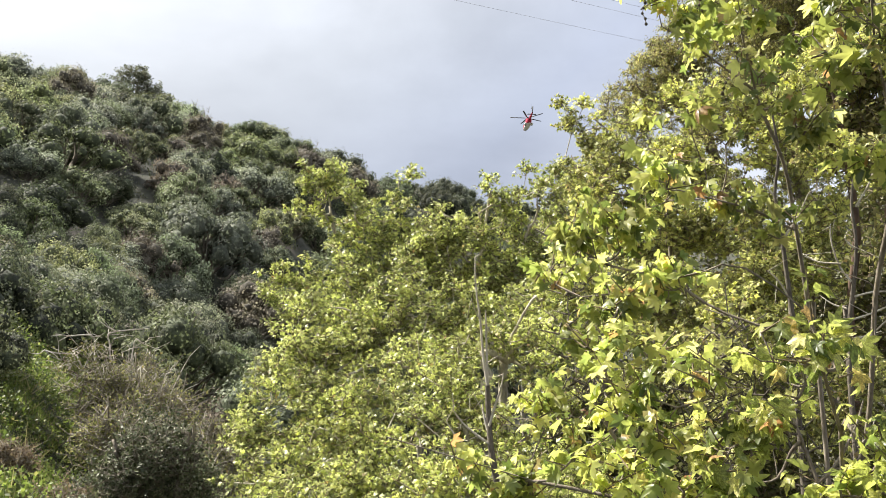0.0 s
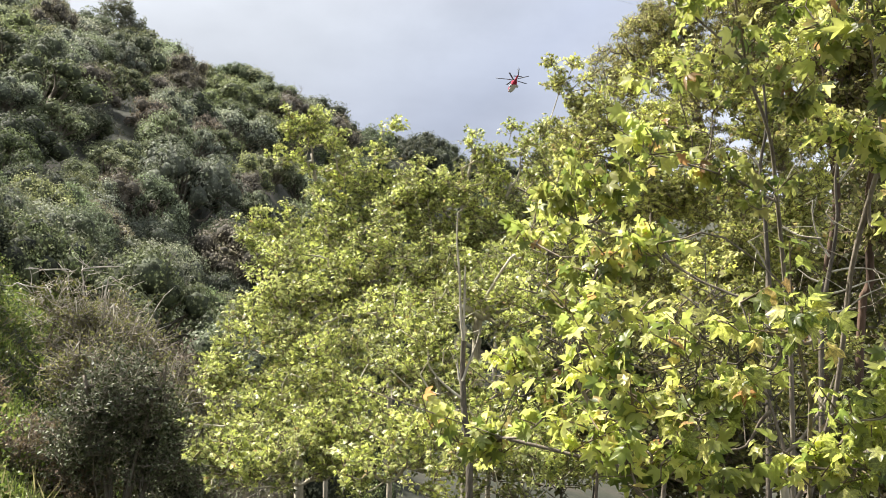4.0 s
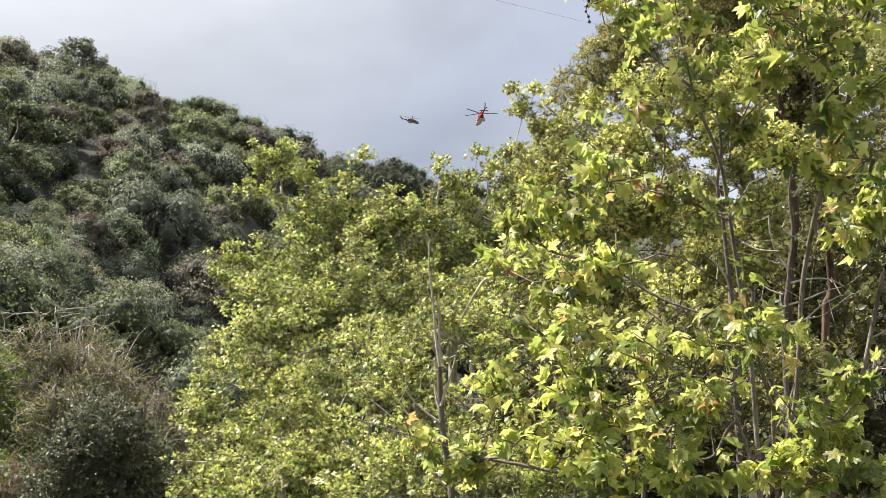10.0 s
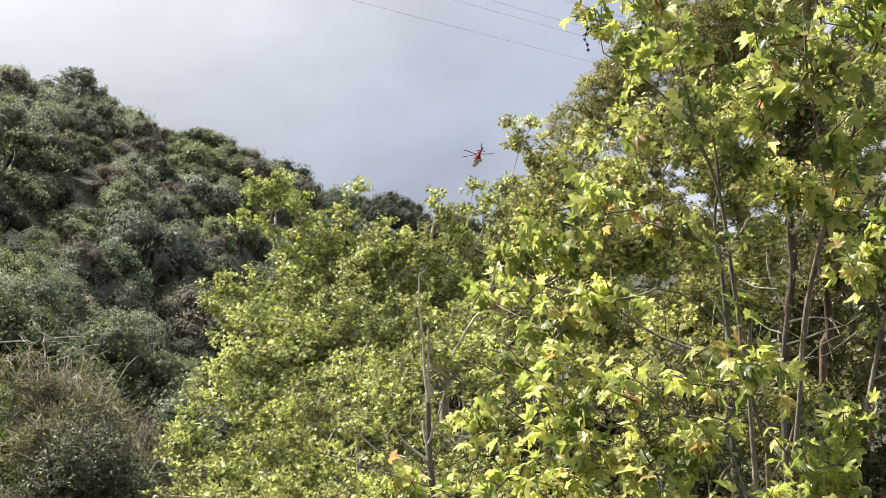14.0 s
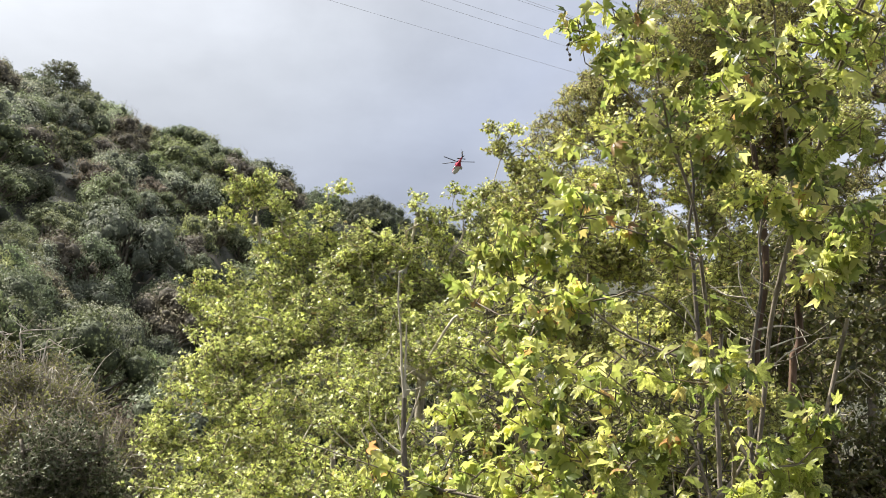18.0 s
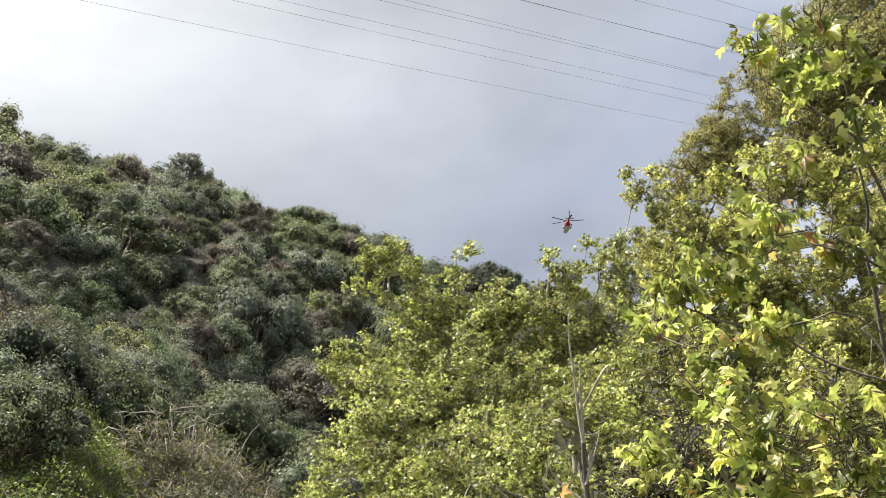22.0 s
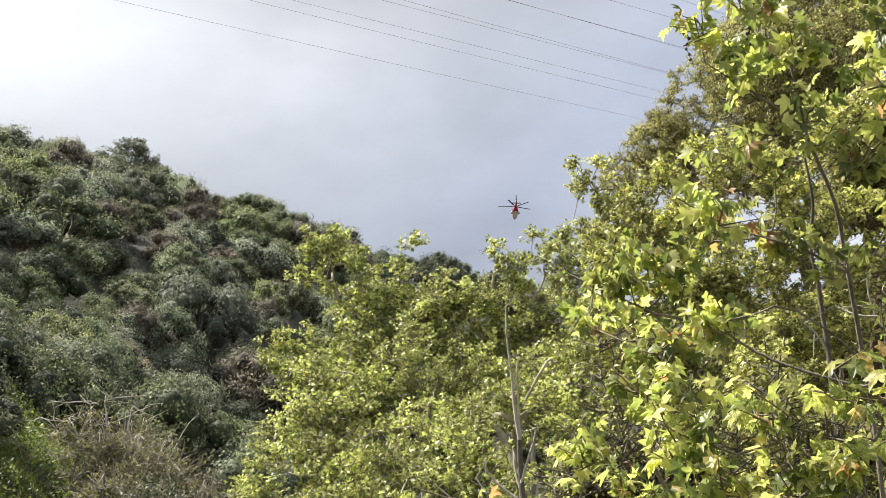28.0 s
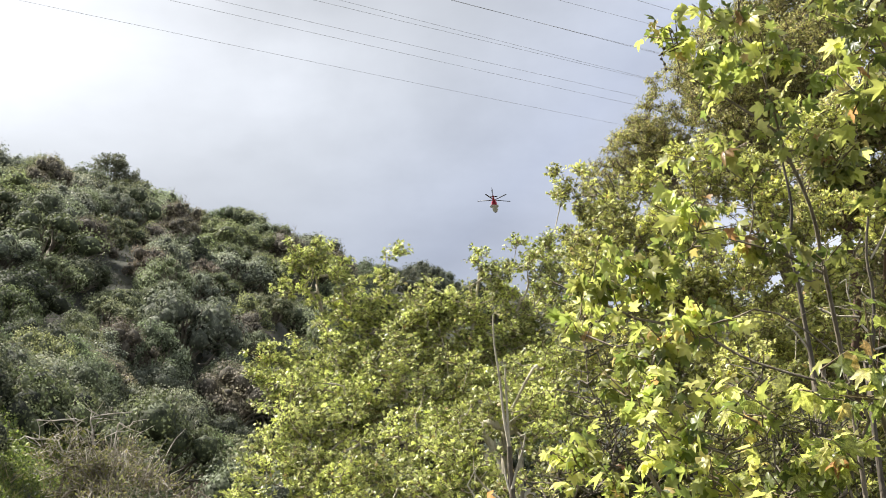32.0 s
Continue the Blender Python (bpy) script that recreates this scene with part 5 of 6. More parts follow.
            part("twig", tubes("twig", [(np.array([p, p + d * 0.15 + rng.normal(size=3) * 0.03, p + d * rng.uniform(0.25, 0.5)]), np.array([0.009, 0.006, 0.003]))], M_dead, 5), dead)
    # crooked little tree, almost bare
    tree("bare_tree", "small crooked dark-stemmed tree with pale bare twigs", "tree", "thicket on the bank",
         [stem_up(-6.15, 16.47, [(-6.19, 16.47, 1.20), (-6.27, 16.45, 1.47), (-6.43, 16.39, 1.67), (-6.40, 16.39, 1.93), (-6.34, 16.41, 2.16)])],
         [(-6.39, 16.38, 2.35, 0.4), (-6.11, 16.48, 2.54, 0.4), (-6.54, 16.33, 2.07, 0.28), (-5.89, 16.58, 2.17, 0.35), (-6.32, 16.39, 2.72, 0.25), (-6.63, 16.28, 2.44, 0.25)], 91, 170, 5, 0.26, 0.06, M_bark_euc, M_thick_leaf, tip=0.0042, limb=0.012, template=CARD, twigmat=M_dead, power=2.3)
    for x, y, r, h, seed in ((-4.75, 12.2, 0.55, 0.5, 93), (-4.3, 12.1, 0.5, 0.5, 94), (-4.6, 11.5, 0.55, 0.5, 97), (-5.75, 12.4, 0.4, 0.4, 98), (-4.0, 11.4, 0.5, 0.45, 99)):
        thicket("dry_shrub", "low reddish-brown dry twiggy shrub in grass", x, y, r, h, seed, 200, M_dry_leaf, 0.045, 10, M_thicket, 0.16)


build_thickets()


def build_bare_ridge_shrubs():
    """Leafless twiggy shrubs along the skyline."""
    rng = np.random.default_rng(77)
    for az, d in ((-9.0, 95.5), (-16.2, 90), (-10.6, 94.5), (-15.2, 91), (-20.5, 88), (-6.8, 104)):
        x, y = (float(v) for v in polar(az, d))
        root = tagged(new("bare_shrub"), "leafless grey twiggy shrub on the skyline", "shrub", "bare shrubs on the ridge")
        root.location = (x, y, ground_z(x, y) - 0.1)
        h = rng.uniform(2.6, 3.6)
        for k in range(7):
            a = rng.uniform(0, 6.28)
            d0 = np.array([0.35 * math.cos(a), 0.35 * math.sin(a), 1.0])
            tip = d0 * h * rng.uniform(0.7, 1.0)
            lines = [(np.array([np.zeros(3), tip * 0.5 + rng.normal(size=3) * 0.1, tip]), np.array([0.035, 0.025, 0.01]))]
            for _ in range(6):
                s = rng.uniform(0.4, 0.95)
                e = tip * s + unit(rng.normal(size=3) + np.array([0, 0, 0.8])) * rng.uniform(0.4, 0.9)
                lines.append((np.array([tip * s, e]), np.array([0.014, 0.006])))
            part("branch", tubes("branch", lines, M_thicket, 4), root)


build_bare_ridge_shrubs()


def bare_sapling(label, main, boughs, r, trunk_bark, bough_bark, seed):
    """Sapling with a trunk that runs down to the ground from its lowest known place, and bare boughs."""
    root = tagged(new("sapling"), label, "sapling", "saplings")
    x, y = main[0][0], main[0][1]
    foot = np.array([x, y, ground_z(x, y) - 0.1])
    root.location = foot
    rng = np.random.default_rng(seed)
    line = np.array([tuple(foot), (x + 0.02, y, foot[2] * 0.5 + main[0][2] * 0.5)] + main) - foot
    part("trunk", tubes("trunk", [(line, np.linspace(r * 1.2, r * 0.75, len(line)))], trunk_bark, 8, True), root)
    for bough in boughs:
        pts = np.array(bough) - foot
        ends = np.linspace(r * 0.5, r * 0.18, len(pts))
        part("bough", tubes("bough", [(pts, ends)], bough_bark, 6, True), root)
        for _ in range(2):
            p = pts[rng.integers(1, len(pts))]
            d = unit(rng.normal(size=3) + np.array([0, 0, 0.7]))
            ln = rng.uniform(0.08, 0.2)
            part("twig", tubes("twig", [(np.array([p, p + d * ln * 0.5 + rng.normal(size=3) * 0.01, p + d * ln]), np.array([0.0035, 0.0025, 0.0012]))], bough_bark, 4), root)


bare_sapling("thin sapling with a dark trunk and pale bare whips", [(0.18, 5.39, 1.01), (0.17, 5.41, 1.18), (0.14, 5.42, 1.39), (0.13, 5.43, 1.58), (0.13, 5.42, 1.74)],
             [[(0.13, 5.42, 1.74), (0.11, 5.42, 1.90), (0.10, 5.41, 2.09), (0.08, 5.39, 2.28), (0.08, 5.37, 2.44)],
              [(0.13, 5.42, 1.72), (0.13, 5.42, 1.86), (0.13, 5.41, 2.02), (0.13, 5.40, 2.15)],
              [(0.14, 5.42, 1.42), (0.07, 5.42, 1.47), (-0.01, 5.43, 1.54), (-0.06, 5.43, 1.61)],
              [(0.14, 5.42, 1.33), (0.05, 5.42, 1.38), (-0.04, 5.42, 1.46), (-0.10, 5.43, 1.55)],
              [(0.13, 5.42, 1.52), (0.16, 5.42, 1.61), (0.20, 5.42, 1.72), (0.22, 5.42, 1.80)],
              [(0.14, 5.42, 1.45), (0.11, 5.43, 1.55), (0.10, 5.43, 1.64)],
              [(0.16, 5.41, 1.22), (0.22, 5.41, 1.30), (0.30, 5.41, 1.34)]], 0.019, M_bark_grey, M_bark_syc, 71)
bare_sapling("low forked sapling with mottled pale bark", [(1.44, 4.16, 1.11), (1.44, 4.17, 1.20), (1.45, 4.18, 1.28)],
             [[(1.45, 4.18, 1.28), (1.42, 4.19, 1.39), (1.39, 4.21, 1.51), (1.36, 4.22, 1.59)],
              [(1.45, 4.18, 1.28), (1.51, 4.16, 1.34), (1.57, 4.14, 1.44), (1.61, 4.13, 1.52), (1.64, 4.12, 1.61)],
              [(1.40, 4.20, 1.45), (1.36, 4.21, 1.41), (1.30, 4.23, 1.30), (1.21, 4.25, 1.28)]], 0.019, M_bark_syc, M_bark_near, 72)
bare_sapling("leaning pale-barked sapling with bare side branches", [(1.63, 3.99, 1.12), (1.73, 3.96, 1.31), (1.80, 3.94, 1.47), (1.86, 3.92, 1.67), (1.90, 3.89, 1.86), (1.94, 3.85, 2.06)],
             [[(1.80, 3.94, 1.47), (1.74, 3.97, 1.46), (1.67, 4.00, 1.49), (1.63, 4.02, 1.51)], [(1.89, 3.90, 1.79), (1.93, 3.88, 1.81), (1.97, 3.86, 1.85)], [(1.82, 3.93, 1.55), (1.89, 3.91, 1.65), (1.95, 3.88, 1.68)]], 0.011, M_bark_near, M_bark_syc, 73)


def grey_sapling(x, y, main, boughs, r):
    """Slender grey sapling with bare pale side branches."""
    root = tagged(new("sapling"), "slender grey-barked sapling with bare pale side branches", "sapling", "saplings")
    foot = np.array([x, y, ground_z(x, y) - 0.1])
    root.location = foot
    line = np.array([tuple(foot)] + main) - foot
    part("trunk", tubes("trunk", [(line, np.linspace(r * 1.25, r * 0.45, len(line)))], M_bark_grey, 8, True), root)
    rng = np.random.default_rng(int(x * 100))
    for bough in boughs:
        pts = np.array(bough) - foot
        part("branch", tubes("branch", [(pts, np.linspace(0.007, 0.003, len(pts)))], M_bark_syc, 6, True), root)
        for k in range(2):
            p = pts[rng.integers(1, len(pts))]
            e = p + unit(rng.normal(size=3) + np.array([0, 0, 0.3])) * rng.uniform(0.08, 0.22)
            part("twig", tubes("twig", [(np.array([p, e]), np.array([0.003, 0.0015]))], M_bark_syc, 4), root)


grey_sapling(2.25, 5.96, [(2.30, 5.97, 1.77), (2.32, 5.96, 1.98), (2.32, 5.94, 2.11), (2.34, 5.92, 2.25), (2.36, 5.90, 2.38), (2.37, 5.87, 2.58), (2.35, 5.84, 2.78), (2.37, 5.78, 3.01)],
             [[(2.34, 5.92, 2.32), (2.28, 5.93, 2.42), (2.24, 5.92, 2.57), (2.24, 5.91, 2.66)],
              [(2.29, 5.92, 2.43), (2.17, 5.96, 2.45), (2.08, 5.99, 2.50)],
              [(2.35, 5.92, 2.23), (2.45, 5.88, 2.25), (2.56, 5.83, 2.24), (2.64, 5.80, 2.19)],
              [(2.32, 5.95, 2.09), (2.42, 5.90, 2.12), (2.54, 5.85, 2.17), (2.63, 5.81, 2.19)],
              [(2.31, 5.96, 1.98), (2.42, 5.91, 2.00), (2.51, 5.87, 2.08), (2.62, 5.82, 2.14)],
              [(2.31, 5.95, 2.16), (2.24, 5.97, 2.19), (2.20, 5.98, 2.22)],
              [(2.37, 5.88, 2.51), (2.34, 5.89, 2.54), (2.31, 5.89, 2.58)],
              [(2.37, 5.83, 2.76), (2.45, 5.77, 2.91), (2.50, 5.70, 3.10)]], 0.0145)
grey_sapling(1.92, 5.86, [(1.95, 5.88, 1.77), (1.96, 5.87, 1.99), (1.95, 5.86, 2.17), (1.93, 5.84, 2.41), (1.91, 5.81, 2.64), (1.88, 5.78, 2.84), (1.90, 5.72, 3.07), (1.86, 5.66, 3.33)],
             [[(1.92, 5.82, 2.57), (2.00, 5.77, 2.70), (2.06, 5.72, 2.83)],
              [(1.89, 5.78, 2.81), (1.81, 5.79, 2.91), (1.72, 5.80, 2.95)],
              [(1.94, 5.86, 2.24), (1.88, 5.86, 2.34), (1.83, 5.87, 2.39)]], 0.0155)


SHOOT_BLOBS = [(0.70, 5.66, 2.26, 0.16), (0.74, 5.69, 1.94, 0.20), (0.78, 5.70, 1.62, 0.23), (1.24, 5.59, 1.78, 0.20), (1.30, 5.58, 1.39, 0.20), (1.59, 5.50, 1.52, 0.20), (1.83, 5.41, 1.31, 0.16), (1.03, 5.65, 1.34, 0.20), (0.46, 5.75, 1.51, 0.16), (1.51, 5.51, 1.89, 0.16), (1.80, 5.42, 1.75, 0.16)]
tree("sapling_clump", "clump of pale almost bare sapling shoots among sycamore leaves", "sapling", "saplings",
     [stem_up(0.9, 5.9, [(0.9, 5.85, -0.3), (0.92, 5.8, 0.8), (0.95, 5.75, 1.5)]), stem_up(1.5, 5.6, [(1.5, 5.6, -0.3), (1.5, 5.55, 0.7), (1.55, 5.5, 1.3)]), stem_up(2.2, 5.3, [(2.2, 5.3, -0.3), (2.2, 5.25, 0.6), (2.2, 5.2, 1.1)])],
     SHOOT_BLOBS, 96, 240, 10, 0.2, 0.04, M_bark_near, M_thick_leaf, tip=0.0022, limb=0.008, template=CARD, twigmat=M_bark_grey, power=2.6)


# ---- undergrowth on the canyon floor ----
for _bl, _seed, _stems in ((U_BLOBS, 82, [stem_up(2.0, 13.2, [(2.0, 13.2, -1.5), (2.1, 13.1, 0.2)]), stem_up(3.3, 13, [(3.3, 13, -1.5), (3.4, 13, 0.4)])]),
                           (V_BLOBS, 83, [stem_up(5.0, 13.6, [(5.0, 13.6, -1), (5.1, 13.5, 0.6)]), stem_up(6.5, 13, [(6.5, 13, -1), (6.5, 12.9, 0.8)])])):
    tree("bay_laurel", "shaded dark green bay laurel thicket under taller trees", "tree", "undergrowth trees", _stems, _bl, _seed, 620, 25, 0.28, 0.10, M_bark_shrub, M_ivy, template=CARD, power=2.6)


# ---- pylons ----
def build_pylon(x, y, h, w, turn):
    """Lattice tower with three pairs of arms."""
    z = ground_z(x, y)
    root = tagged(new("pylon"), "distant grey steel lattice pylon with cross-arms", "pylon", "distant pylons")
    root.matrix_basis = pose(x, y, z - 0.3, 0, 0, turn)
    half = lambda t: w * (1 - t) ** 1.3 + 0.45
    lev = [0, 0.2, 0.38, 0.53, 0.66, 0.77, 0.87, 1.0]
    corner = [(1, 1), (-1, 1), (-1, -1), (1, -1)]
    for cx, cy in corner:
        part("leg", tubes("leg", [(np.array([(cx * half(t), cy * half(t), h * t) for t in lev]), np.full(len(lev), 0.055))], M_steel, 4), root)
    for a, b in zip(lev[:-1], lev[1:]):
        for k in range(4):
            (ax, ay), (bx, by) = corner[k], corner[(k + 1) % 4]
            for s, t in ((a, b), (b, a)):
                part("brace", tubes("brace", [(np.array([(ax * half(s), ay * half(s), h * s), (bx * half(t), by * half(t), h * t)]), np.full(2, 0.03))], M_steel, 4), root)
    for t, ln in ((0.66, 5.0), (0.79, 6.0), (0.92, 4.6)):
        for sx in (1, -1):
            part("cross_arm", tubes("cross_arm", [(np.array([(0, 0.4, h * t), (sx * ln, 0, h * t + 0.2)]), np.full(2, 0.07)), (np.array([(0, 0, h * t + 1.2), (sx * ln, 0, h * t + 0.2)]), np.full(2, 0.055))], M_steel, 4), root)
            part("insulator", tubes("insulator", [(np.array([(sx * ln, 0, h * t + 0.2), (sx * ln, 0, h * t - 1.8)]), np.full(2, 0.12))], M_steel, 6), root)


for _az, _d, _h in ((36.65, 210, 66), (35.6, 235, 67)):
    _x, _y = polar(_az, _d)
    build_pylon(float(_x), float(_y), _h, 2.7, -25)


# ---- cables ----
def build_cables():
    dx, dy = math.cos(radians(31.5)), math.sin(radians(31.5))
    # sideways distance and slope of each line
    for aside, slope in ((87.85, -0.0103), (81.62, -0.0131), (79.77, -0.0111), (75.92, -0.0078), (74.09, -0.0207), (69.92, -0.0111), (70.49, -0.0043), (66.44, 0.0019), (61.27, -0.0202)):
        s = np.linspace(-260, 340, 61)
        pts = np.stack([dx * s - dy * aside, dy * s + dx * aside, 46.6 + slope * s + 0.00009 * s ** 2], -1)
        tagged(part("power_line", tubes("power_line", [(pts, np.full(len(s), 0.015))], M_wire, 5)), "thin grey overhead power line against the sky", "power line", group="overhead power lines")


build_cables()


# ---- helicopters ----
def loft(name, rings, mat, sides=20):
    """Closed body through rings (x, z, half width, half height)."""
    V, F = [], []
    for x, z, w, h in rings:
        for k in range(sides):
            a = 2 * math.pi * k / sides
            c, s = math.cos(a), math.sin(a)
            V.append((x, w * math.copysign(abs(c) ** 0.75, c), z + h * math.copysign(abs(s) ** 0.75, s)))
    n = len(rings)
    for i in range(n - 1):
        for k in range(sides):
            F.append((i * sides + k, i * sides + (k + 1) % sides, (i + 1) * sides + (k + 1) % sides, (i + 1) * sides + k))
    T = []
    for i, flip in ((0, True), (n - 1, False)):
        V.append((rings[i][0], 0, rings[i][1]))
        c = len(V) - 1
        for k in range(sides):
            a, b = i * sides + k, i * sides + (k + 1) % sides
            T.append((c, b, a) if flip else (c, a, b))
    return mesh_from(name, np.array(V), [np.array(F), np.array(T)], mat, smooth=True)


def slab(name, outline, thick, mat, axis="y"):
    """Flat plate with the outline (a, b) in the plane across the axis."""
    n = len(outline)
    V = []
    for s in (-thick / 2, thick / 2):
        for a, b in outline:
            V.append({"y": (a, s, b), "z": (a, b, s), "x": (s, a, b)}[axis])
    F4 = [(k, (k + 1) % n, n + (k + 1) % n, n + k) for k in range(n)]
    return mesh_from(name, np.array(V), [np.array(F4), np.array([tuple(range(n))[::-1]]), np.array([tuple(range(n, 2 * n))])], mat)


def helicopter(label, body, belly, spin0):
    """Twin-engined rescue helicopter, nose along +x, its rotor hub above the origin. Returns it, its rotor and its tail rotor."""
    root = tagged(new("helicopter"), label, "helicopter")
    part("fuselage", loft("fuselage", [(6.2, -1.75, 0.05, 0.05), (5.9, -1.72, 0.45, 0.35), (5.2, -1.62, 0.8, 0.62), (4.0, -1.4, 1.05, 0.92), (2.6, -1.2, 1.15, 1.12), (0, -1.15, 1.16, 1.15), (-2.0, -1.15, 1.12, 1.1), (-3.2, -0.95, 0.85, 0.85), (-4.0, -0.75, 0.5, 0.5)], body), root)
    part("belly", loft("belly", [(5.4, -2.05, 0.3, 0.16), (4.0, -2.0, 0.95, 0.42), (2, -2.0, 1.1, 0.42), (-1.2, -2.0, 1.06, 0.4), (-2.4, -1.85, 0.75, 0.3), (-2.9, -1.75, 0.35, 0.15)], belly), root, "white lower hull")
    part("engine_cowling", loft("engine_cowling", [(2.2, -0.1, 0.3, 0.15), (1.4, 0.0, 0.75, 0.42), (0, 0.05, 0.85, 0.5), (-1.8, -0.05, 0.8, 0.45), (-3.0, -0.35, 0.4, 0.25)], body), root)
    part("tail_boom", loft("tail_boom", [(-3.2, -0.75, 0.62, 0.62), (-5.0, -0.5, 0.42, 0.42), (-7.5, -0.25, 0.26, 0.28), (-8.6, -0.1, 0.2, 0.24)], body), root)
    part("tail_fin", slab("tail_fin", [(-8.0, -0.3), (-8.9, -0.4), (-9.9, 1.9), (-9.2, 1.95)], 0.22, M_black), root, "dark tail fin")
    part("stabilizer", slab("stabilizer", [(-7.0, -1.7), (-7.0, 1.7), (-7.7, 1.7), (-7.7, -1.7)], 0.12, M_black, "z"), root, "", (0, 0, -0.3))
    part("windscreen", loft("windscreen", [(5.55, -1.3, 0.35, 0.12), (5.0, -1.05, 0.78, 0.36), (4.2, -0.85, 0.98, 0.46), (3.7, -0.8, 0.6, 0.3)], M_glass), root, "dark windscreen")
    for sy in (1, -1):
        part("sponson", loft("sponson", [(-0.4, -2.05, 0.1, 0.1), (-0.8, -2.05, 0.42, 0.3), (-2.2, -2.05, 0.42, 0.32), (-2.9, -1.95, 0.1, 0.1)], belly), root, "", (0, 1.3 * sy, 0))
        part("wheel", loft("wheel", [(-0.33, 0, 0.09, 0.05), (-0.2, 0, 0.12, 0.27), (0.2, 0, 0.12, 0.27), (0.33, 0, 0.09, 0.05)], M_black), root, "", (-1.6, 1.35 * sy, -2.5))
        part("cabin_window", slab("cabin_window", [(2.3, -1.25), (2.3, -0.6), (0.4, -0.6), (0.4, -1.25)], 0.06, M_glass), root, "", (0, 1.14 * sy, 0))
        part("exhaust", loft("exhaust", [(-2.2, 0.0, 0.2, 0.2), (-3.1, 0.1, 0.22, 0.22)], M_black), root, "", (0, 0.55 * sy, 0))
    part("nose_wheel", loft("nose_wheel", [(-0.25, 0, 0.07, 0.05), (-0.15, 0, 0.1, 0.2), (0.15, 0, 0.1, 0.2), (0.25, 0, 0.07, 0.05)], M_black), root, "", (4.2, 0, -2.6))
    part("mast", tubes("mast", [(np.array([[0, 0, 0.3], [0, 0, 1.0]]), np.array([0.22, 0.16]))], M_black, 10), root)
    rotor = part("main_rotor", loft("rotor_hub", [(-0.45, 0, 0.1, 0.05), (-0.3, 0, 0.4, 0.14), (0.3, 0, 0.4, 0.14), (0.45, 0, 0.1, 0.05)], M_black), root, "black five-bladed rotor")
    blade = slab("rotor_blade", [(0.4, -0.12), (1.4, -0.28), (6.6, -0.28), (6.9, -0.15), (6.9, 0.26), (1.4, 0.28), (0.4, 0.12)], 0.09, M_black, "z")
    for k in range(5):
        b = part("rotor_blade", blade, rotor)
        b.matrix_basis = pose(0, 0, 0, 0, -2.5, 72 * k + spin0)
    tail = part("tail_rotor", loft("tail_hub", [(-0.15, 0, 0.1, 0.1), (0, 0, 0.12, 0.2), (0.15, 0, 0.1, 0.1)], M_black), root, "dark four-bladed tail rotor")
    tb = slab("tail_blade", [(0.1, -0.06), (1.35, -0.12), (1.35, 0.12), (0.1, 0.06)], 0.04, M_black, "y")
    for k in range(4):
        b = part("tail_blade", tb, tail)
        b.matrix_basis = pose(0, 0, 0, 0, 90 * k, 0)
    rotor.location, tail.location = (0, 0, 1.05), (-9.5, 0.35, 1.5)
    return root, rotor, tail


heli_red, rotor_red, tail_red = helicopter("red and white rescue helicopter hovering over the canyon", M_red, M_white, 10)
heli_dark, rotor_dark, tail_dark = helicopter("red helicopter with a pale belly flying past, coloured dark as if backlit", M_red_backlit, M_pale, 40)

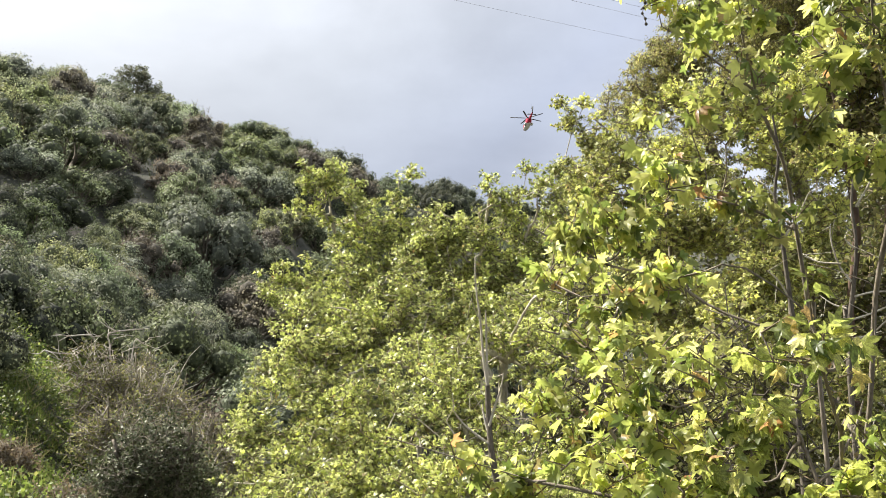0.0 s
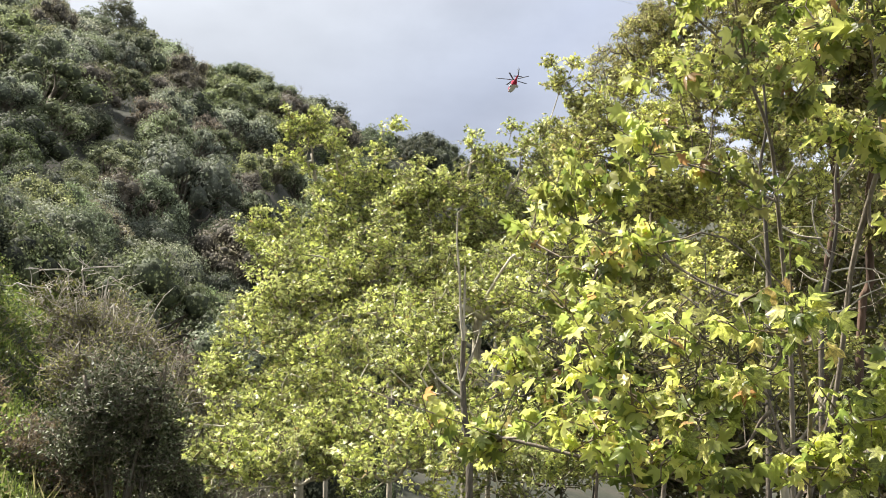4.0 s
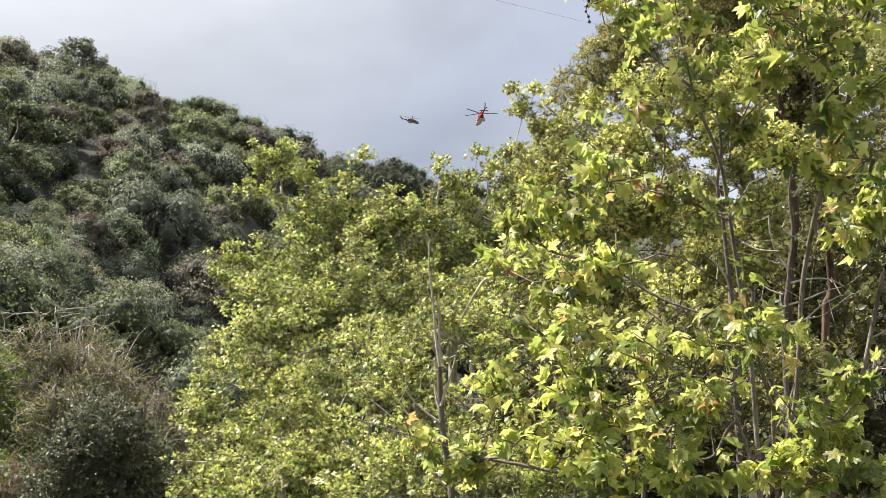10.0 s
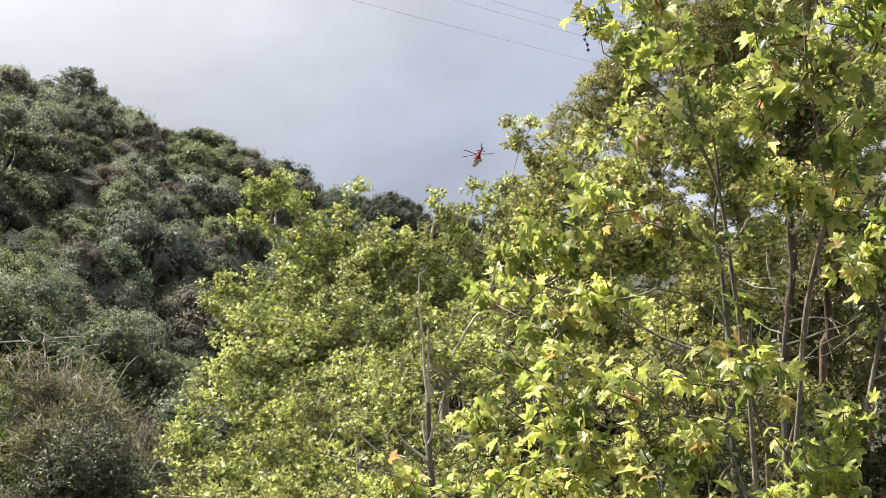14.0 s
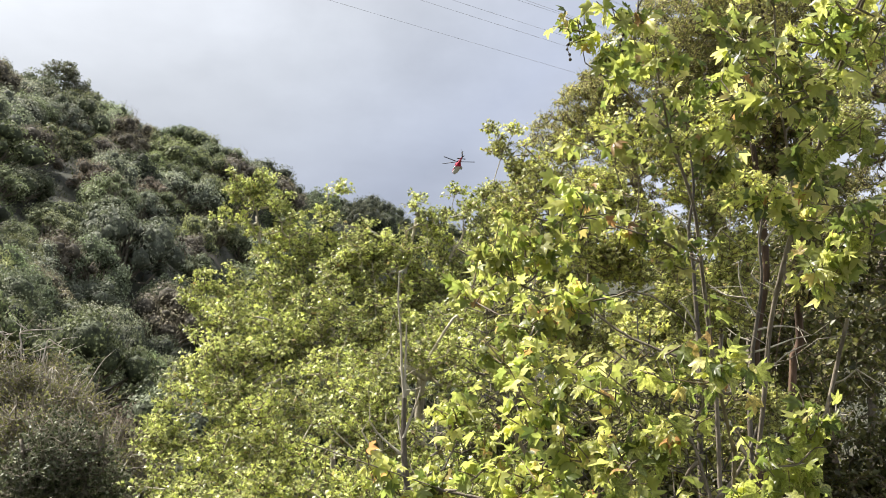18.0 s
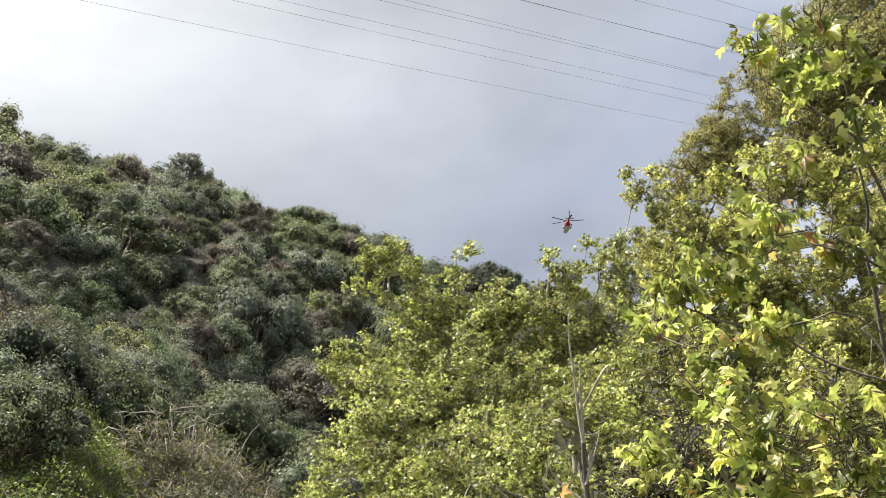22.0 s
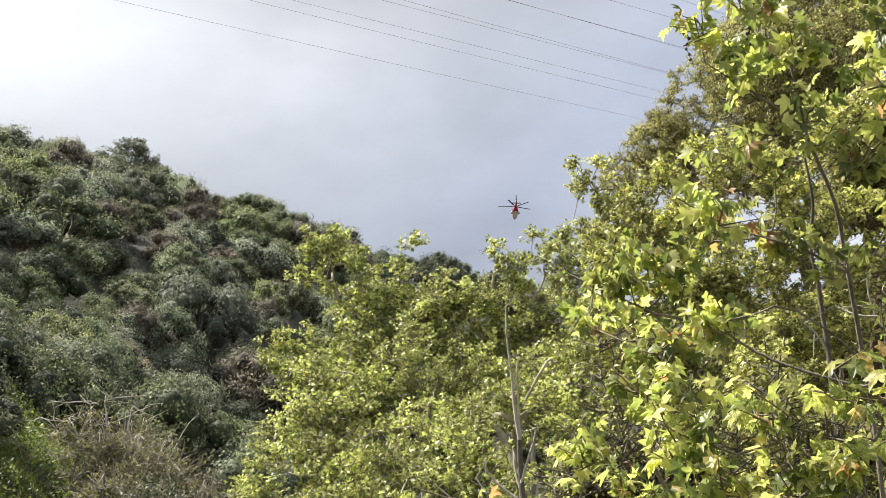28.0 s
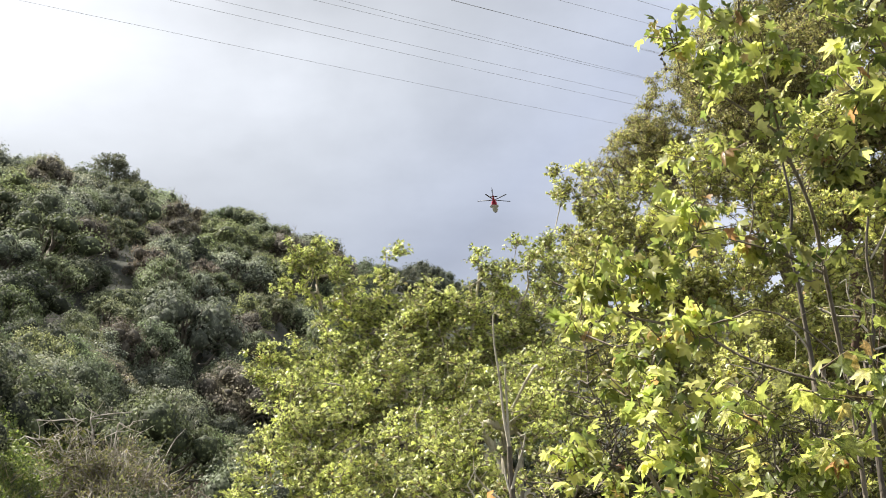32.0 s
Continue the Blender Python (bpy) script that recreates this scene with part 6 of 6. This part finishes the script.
HOVER = [
    (0.0, 26.7, 375.2, 112.0),
    (0.5, 26.6, 375.2, 111.9),
    (1.0, 26.5, 375.2, 111.8),
    (1.5, 26.3, 375.3, 111.8),
    (2.0, 26.3, 375.3, 111.7),
    (2.5, 26.3, 375.4, 111.4),
    (3.0, 26.3, 375.5, 111.2),
    (3.5, 26.3, 375.5, 111.0),
    (5.5, 26.6, 375.9, 109.1),
    (6.0, 26.6, 376.0, 108.9),
    (6.5, 26.8, 376.1, 108.6),
    (7.0, 27.1, 376.2, 108.2),
    (7.5, 27.3, 376.2, 108.0),
    (8.0, 27.3, 376.3, 107.7),
    (8.5, 27.3, 376.4, 107.2),
    (9.0, 27.3, 376.5, 106.9),
    (9.5, 27.3, 376.5, 106.6),
    (10.0, 27.3, 376.6, 106.3),
    (10.5, 27.4, 376.7, 105.9),
    (11.0, 27.4, 376.9, 105.6),
    (11.5, 27.3, 377.0, 105.4),
    (12.0, 27.3, 377.0, 105.2),
    (12.5, 27.3, 377.1, 105.0),
    (13.0, 27.3, 377.1, 104.7),
    (13.5, 27.1, 377.2, 104.6),
    (14.0, 27.0, 377.3, 104.4),
    (14.5, 26.9, 377.3, 104.2),
    (15.0, 26.9, 377.4, 104.0),
    (15.5, 26.9, 377.4, 103.9),
    (17.5, 26.4, 377.2, 104.2),
    (18.0, 26.2, 377.3, 104.1),
    (18.5, 26.1, 377.2, 104.2),
    (19.0, 26.0, 377.2, 104.2),
    (19.5, 25.7, 377.1, 104.3),
    (20.0, 25.5, 377.1, 104.6),
    (20.5, 25.3, 377.0, 104.9),
    (21.0, 25.2, 377.0, 105.0),
    (21.5, 25.0, 377.2, 104.7),
    (22.0, 24.7, 377.3, 104.7),
    (22.5, 24.4, 377.2, 104.8),
    (23.0, 24.4, 377.2, 104.9),
    (23.5, 24.3, 377.1, 105.1),
    (24.0, 23.9, 377.1, 105.1),
    (24.5, 23.6, 377.2, 104.9),
    (25.0, 23.5, 377.3, 104.8),
    (25.5, 23.5, 377.2, 104.9),
    (26.0, 23.4, 377.1, 105.3),
    (26.5, 23.3, 377.0, 105.8),
    (28.5, 24.4, 376.8, 107.6),
    (29.0, 24.4, 376.6, 108.1),
    (29.5, 24.5, 376.3, 108.8),
    (30.0, 24.5, 376.0, 109.7),
    (30.5, 24.4, 375.8, 110.6),
    (31.0, 24.0, 375.6, 111.4),
    (31.5, 23.7, 375.4, 112.1),
    (32.0, 23.5, 375.3, 112.6),
]
PASS = [
    (5.5, -154.0, 584.5, 211.6),
    (6.0, -137.6, 590.5, 206.2),
    (6.5, -121.0, 595.9, 201.1),
    (7.0, -104.2, 600.4, 197.0),
    (7.5, -86.4, 604.5, 192.9),
    (8.0, -69.2, 607.9, 189.1),
    (8.5, -51.7, 610.9, 184.8),
    (9.0, -34.1, 613.4, 180.5),
    (9.5, -17.4, 615.2, 176.8),
    (10.0, 0.8, 616.4, 173.4),
    (10.5, 18.5, 617.0, 170.2),
    (11.0, 35.1, 616.8, 168.1),
]


FAR = 1.25


def motions():
    """Flight of both helicopters and the turning of their rotors."""
    rows = []
    for t, x, y, z in HOVER:
        rows.append((t, pose(x, y, z + 1.6, 2 + 2.0 * math.sin(t * 0.7), 4 + 1.2 * math.sin(t * 0.45 + 1), float(np.interp(t, (0, 14, 18, 21, 24, 26, 29, 31, 32), (99, 98, 98, 95, 94, 96, 87, 83, 83))))))
    walk(heli_red, rows)
    # the sapling in front stirs in the wind
    at = near_sycamore.location.copy()
    low = low_sycamore.location.copy()
    walk(low_sycamore, [(k * 0.5, pose(*low, 0.14 * math.sin(k * 1.7 + 0.6), 0.12 * math.sin(k * 1.3), 0.3 * math.sin(k * 0.9))) for k in range(65)])
    walk(near_sycamore, [(k * 0.5, pose(*at, 0.16 * math.sin(k * 1.9) + 0.08 * math.sin(k * 0.7), 0.14 * math.sin(k * 1.45 + 1.0), 0.3 * math.sin(k * 1.1 + 2.0))) for k in range(65)])
    first, last = PASS[0], PASS[-1]
    path = [(0.0, first[1] - 34.5 * 5.5, first[2] - 12.5 * 5.5, first[3] + 17 * 5.5, 6, 10)]
    path += [(t, x, y, z, 8, 8) for t, x, y, z in PASS]
    path += [(last[0] + 1.0, last[1] + 34, last[2] - 2, last[3] - 12, 7, 6), (32.0, last[1] + 34 * 21, last[2] - 2 * 21, last[3] - 60, 6, 0)]
    rows = [(t, pose(x * FAR, y * FAR, (z - 1.6) * FAR + 1.6, 0, dip, yaw)) for t, x, y, z, dip, yaw in path]
    walk(heli_dark, rows)
    steps = int(32.0 * FPS) + 1
    for rotor, tail, rate in ((rotor_red, tail_red, 57.0), (rotor_dark, tail_dark, 53.0)):
        walk(rotor, [(k / FPS, pose(0, 0, 1.05, 0, 0, -(rate * k) % 360)) for k in range(steps)])
        walk(tail, [(k / FPS, pose(-9.5, 0.35, 1.5, 0, (71.0 * k) % 360, 0)) for k in range(steps)])


motions()
